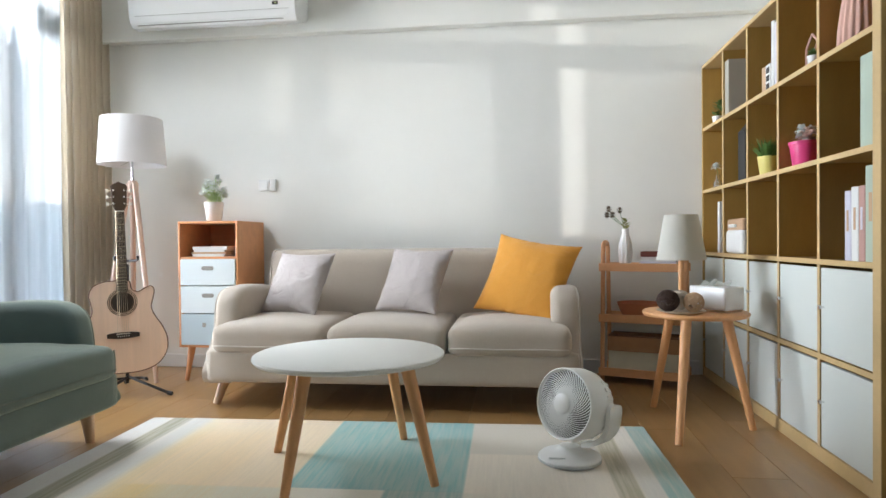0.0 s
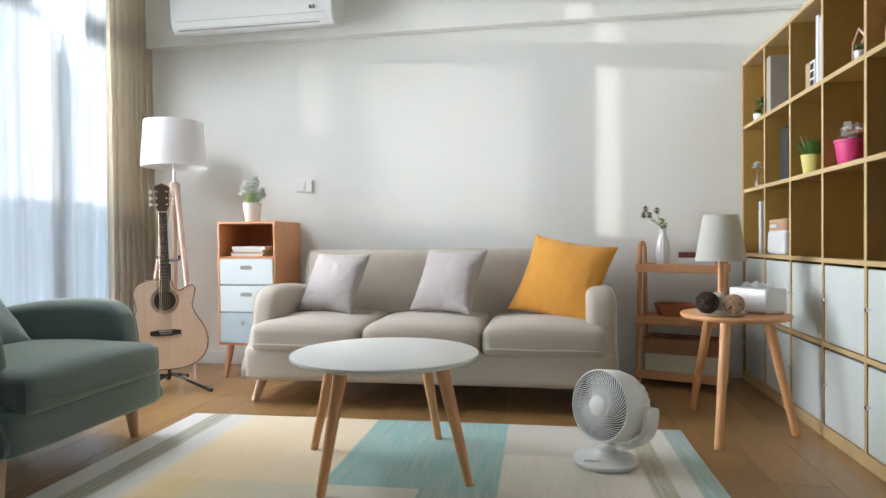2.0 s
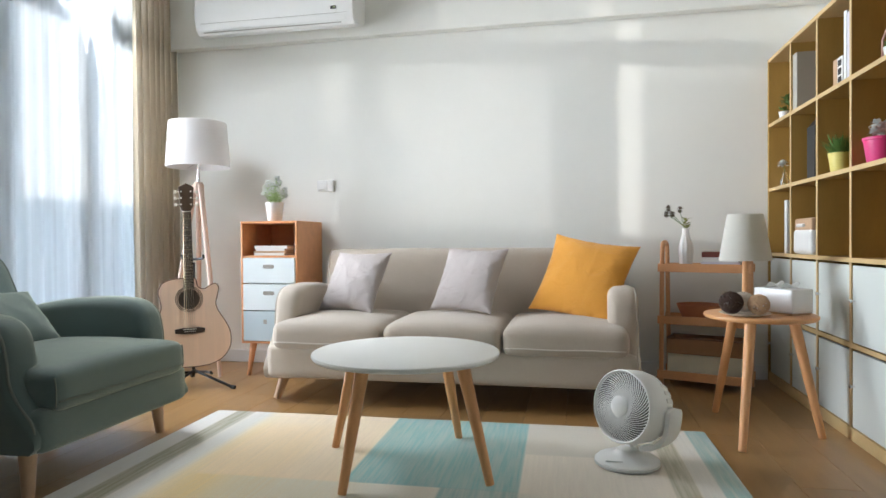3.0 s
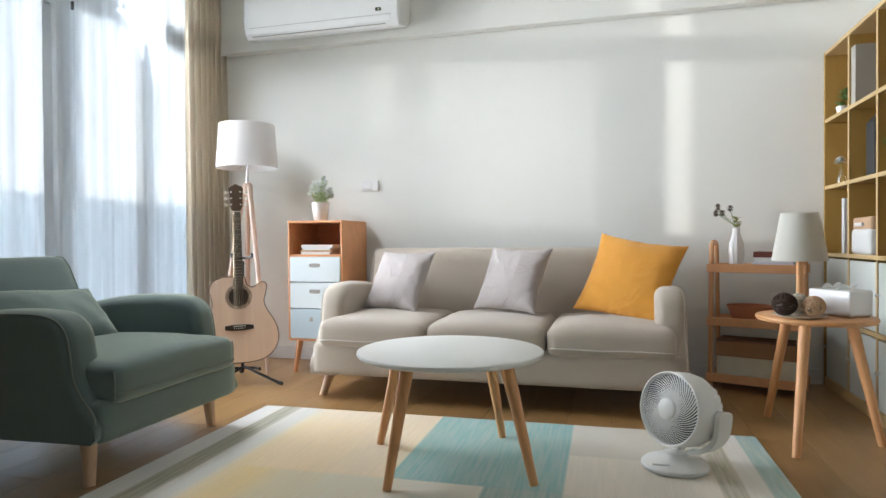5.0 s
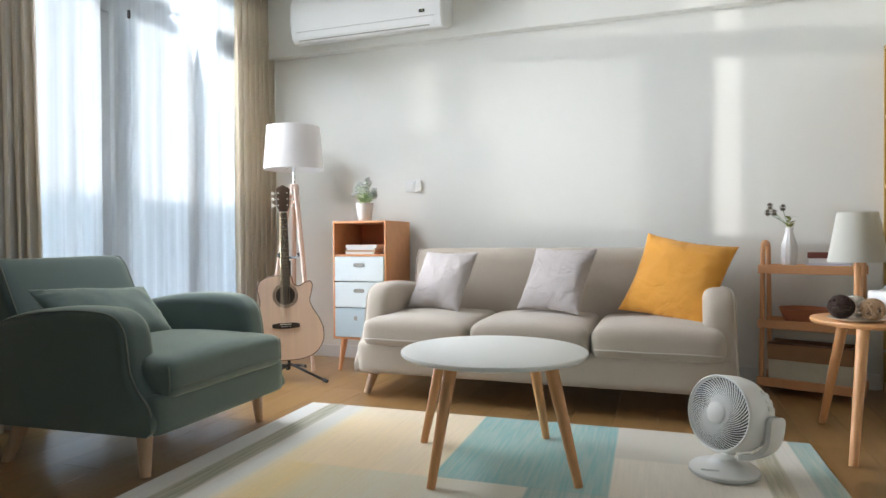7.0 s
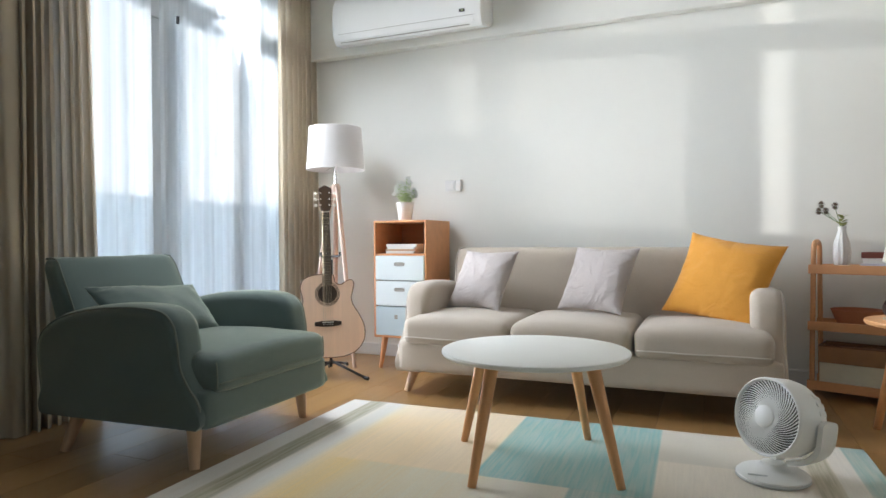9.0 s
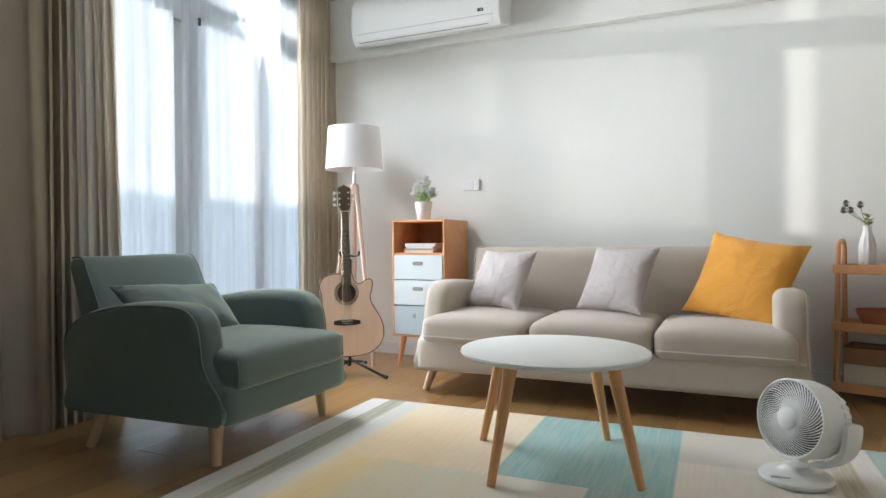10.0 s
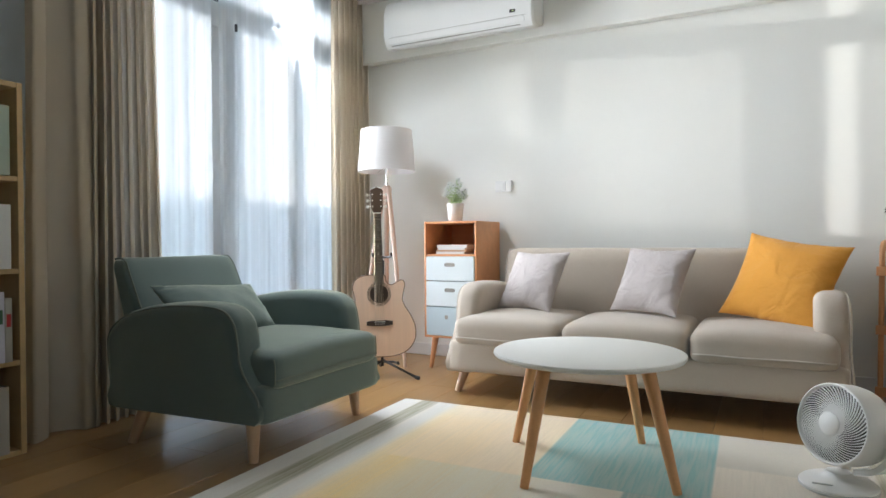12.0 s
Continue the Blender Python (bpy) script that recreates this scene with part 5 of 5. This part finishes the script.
def rug_material():
    mat = bpy.data.materials.new("woven_rug")
    mat.use_nodes = True
    N, K = mat.node_tree.nodes, mat.node_tree.links
    bs = N["Principled BSDF"]
    bs.inputs["Roughness"].default_value, bs.inputs["Sheen Weight"].default_value = 0.95, 0.15
    tc = N.new("ShaderNodeTexCoord")
    sep = N.new("ShaderNodeSeparateXYZ")
    K.new(tc.outputs["Object"], sep.inputs[0])

    def math_node(op, a, b_=None, c=None):
        m = N.new("ShaderNodeMath")
        m.operation = op
        for k, v in enumerate((a, b_, c)):
            if v is None:
                continue
            if isinstance(v, (int, float)):
                m.inputs[k].default_value = v
            else:
                K.new(v, m.inputs[k])
        return m.outputs[0]

    def noise_node(scale, stretch, detail=3.0):
        mp = N.new("ShaderNodeMapping")
        mp.inputs["Scale"].default_value = stretch
        K.new(tc.outputs["Object"], mp.inputs[0])
        no = N.new("ShaderNodeTexNoise")
        no.inputs["Scale"].default_value, no.inputs["Detail"].default_value = scale, detail
        K.new(mp.outputs[0], no.inputs["Vector"])
        return no.outputs[0]

    streak = noise_node(6.0, (14, 0.7, 1), 4.0)           # threads along y
    cloud = noise_node(3.0, (1, 1, 1), 3.0)
    weave = noise_node(260.0, (1, 1, 1), 2.0)

    def band(v, lo, hi, soft):
        a = N.new("ShaderNodeMapRange")
        a.interpolation_type = "SMOOTHSTEP"
        a.inputs["From Min"].default_value, a.inputs["From Max"].default_value = lo - soft, lo + soft
        K.new(v, a.inputs[0])
        b_ = N.new("ShaderNodeMapRange")
        b_.interpolation_type = "SMOOTHSTEP"
        b_.inputs["From Min"].default_value, b_.inputs["From Max"].default_value = hi - soft, hi + soft
        b_.inputs["To Min"].default_value, b_.inputs["To Max"].default_value = 1, 0
        K.new(v, b_.inputs[0])
        return math_node("MULTIPLY", a.outputs[0], b_.outputs[0])

    color = None

    def lay(rgb, mask=None, amount=1.0, streaky=0.0):
        nonlocal color
        if color is None:
            c = N.new("ShaderNodeRGB")
            c.outputs[0].default_value = (*rgb, 1)
            color = c.outputs[0]
            return
        if streaky:
            mr = N.new("ShaderNodeMapRange")
            mr.inputs["From Min"].default_value, mr.inputs["From Max"].default_value = 0.35, 0.62
            mr.inputs["To Min"].default_value, mr.inputs["To Max"].default_value = 1 - streaky, 1
            K.new(streak, mr.inputs[0])
            mask = math_node("MULTIPLY", mask, mr.outputs[0])
        mask = math_node("MULTIPLY", mask, amount)
        mx = N.new("ShaderNodeMix")
        mx.data_type = "RGBA"
        K.new(mask, mx.inputs["Factor"])
        K.new(color, mx.inputs["A"])
        mx.inputs["B"].default_value = (*rgb, 1)
        color = mx.outputs["Result"]

    x, y = sep.outputs[0], sep.outputs[1]
    xs = math_node("MULTIPLY_ADD", cloud, 0.05, math_node("ADD", x, -0.025))
    both = lambda a, b_: math_node("MULTIPLY", a, b_)
    lay((0.75, 0.67, 0.55))
    lay((0.76, 0.63, 0.38), band(x, -1.36, -0.70, 0.10), 0.8)
    lay((0.76, 0.53, 0.19), both(band(xs, -1.33, -0.98, 0.09), band(y, 1.0, 2.58, 0.10)), 0.75, 0.3)
    lay((0.80, 0.63, 0.45), both(band(xs, -1.30, -0.76, 0.04), band(y, 2.00, 2.80, 0.02)), 0.55)
    lay((0.62, 0.60, 0.49), both(band(xs, -1.17, -0.10, 0.07), band(y, 0.9, 2.00, 0.012)), 0.65, 0.5)
    lay((0.25, 0.44, 0.41), both(band(x, -0.752, -0.165, 0.006), band(y, 2.005, 2.90, 0.006)), 1.0, 0.30)
    lay((0.25, 0.39, 0.36), both(band(x, -0.42, -0.165, 0.006), band(y, 1.25, 2.01, 0.006)), 0.9, 0.4)
    lay((0.58, 0.54, 0.45), both(band(x, -0.165, 0.325, 0.006), band(y, 2.375, 2.90, 0.012)), 0.8, 0.3)
    lay((0.66, 0.64, 0.58), band(x, -1.70, -1.55, 0.006), 1.0, 0.2)
    lay((0.30, 0.29, 0.19), band(x, -1.55, -1.455, 0.008), 0.95, 0.4)
    lay((0.63, 0.61, 0.55), band(x, -1.455, -1.36, 0.03), 0.9, 0.2)
    lay((0.36, 0.33, 0.21), band(x, 0.325, 0.405, 0.006), 0.9, 0.5)
    lay((0.67, 0.63, 0.55), band(x, 0.405, 0.475, 0.006), 1.0)
    lay((0.28, 0.42, 0.38), band(x, 0.475, 0.56, 0.005), 0.95, 0.4)
    vm = N.new("ShaderNodeVectorMath")
    vm.operation = "SCALE"
    K.new(color, vm.inputs[0])
    tone = math_node("ADD", math_node("MULTIPLY_ADD", streak, 0.22, 0.95), math_node("MULTIPLY_ADD", weave, 0.20, -0.10))
    K.new(tone, vm.inputs["Scale"])
    K.new(vm.outputs[0], bs.inputs["Base Color"])
    bp = N.new("ShaderNodeBump")
    bp.inputs["Strength"].default_value, bp.inputs["Distance"].default_value = 0.5, 0.002
    K.new(weave, bp.inputs["Height"])
    K.new(bp.outputs[0], bs.inputs["Normal"])
    return mat


tagged(part("rug", box((-1.652, 1.05, 0.0), (0.558, 2.775, 0.010), 0.003), rug_material(), at=RUG_TURN), "flat woven rug with teal, cream and yellow colour blocks", "rug")

# ---- low shelf by the curtain ----
ls = thing("low_bookshelf", "open wooden bookshelf with four tiers of books", "bookshelf", pose(-2.565, 0, 0))
LY0, LY1, LH = 0.66, 1.418, 1.44
part("end_panel", box((-0.25, LY1 - 0.022, 0), (0, LY1, LH), 0.002), SHELF_LIT, ls)
part("end_panel", box((-0.25, LY0, 0), (0, LY0 + 0.022, LH), 0.002), SHELF_LIT, ls)
part("back_panel", box((-0.25, LY0 + 0.022, 0.02), (-0.243, LY1 - 0.022, LH - 0.02)), SHELF_SHADED, ls)
for zz in (0.02, 0.368, 0.722, 1.078, LH):
    part("shelf", box((-0.242, LY0 + 0.022, zz - 0.02), (-0.0015, LY1 - 0.022, zz), 0.0015, 1), SHELF_LIT, ls)
rb = random.Random(77)
for k, zz in enumerate((0.0205, 0.3685, 0.7225, 1.0785)):
    yy = LY1 - 0.022 - (0.035 if k else 0.05)
    while yy > LY0 + 0.30:
        w, h = rb.choice((0.026, 0.034, 0.046)), rb.uniform(0.24, 0.285)
        cov = rb.choice((BK_WHITE, BK_GREY, BK_WHITE, BK_MINT, BK_LILAC))
        o = book((-0.015, -w, 0), (0.19, 0, h), cov, "pale book or binder standing on the low shelf", pose(-2.565, yy - w, zz, 0, 0, 180))
        if k == 1:
            part("title_bar", box((-0.0168, -w * 0.8, h * 0.55), (-0.0162, -w * 0.2, h * 0.75)), BK_GREEN if rb.random() < 0.5 else BK_SCARLET, o)
        yy -= w + 0.001

# ---- floor planks ----
PW, PL = 0.19, 1.24
full = plank_mesh(PW - 0.0009, PL - 0.0009)
cols = int((X1 - X0) / PW) + 1
for c in range(cols):
    y = Y0 - (c * 0.437 % 1.0) * PL
    while y < Y1:
        a, e = max(y, Y0), min(y + PL, Y1)
        if e - a > 0.05:
            me = full if e - a > PL - 1e-4 else plank_mesh(min(PW, X1 - X0 - c * PW) - 0.0015, e - a - 0.0015)
            if e - a > PL - 1e-4 and (c + 1) * PW > X1 - X0:
                me = plank_mesh(X1 - X0 - c * PW - 0.0015, PL - 0.0015)
            o = new("plank", me)
            o.location = (X0 + c * PW, a, 0)
            o.parent = floor
        y += PL
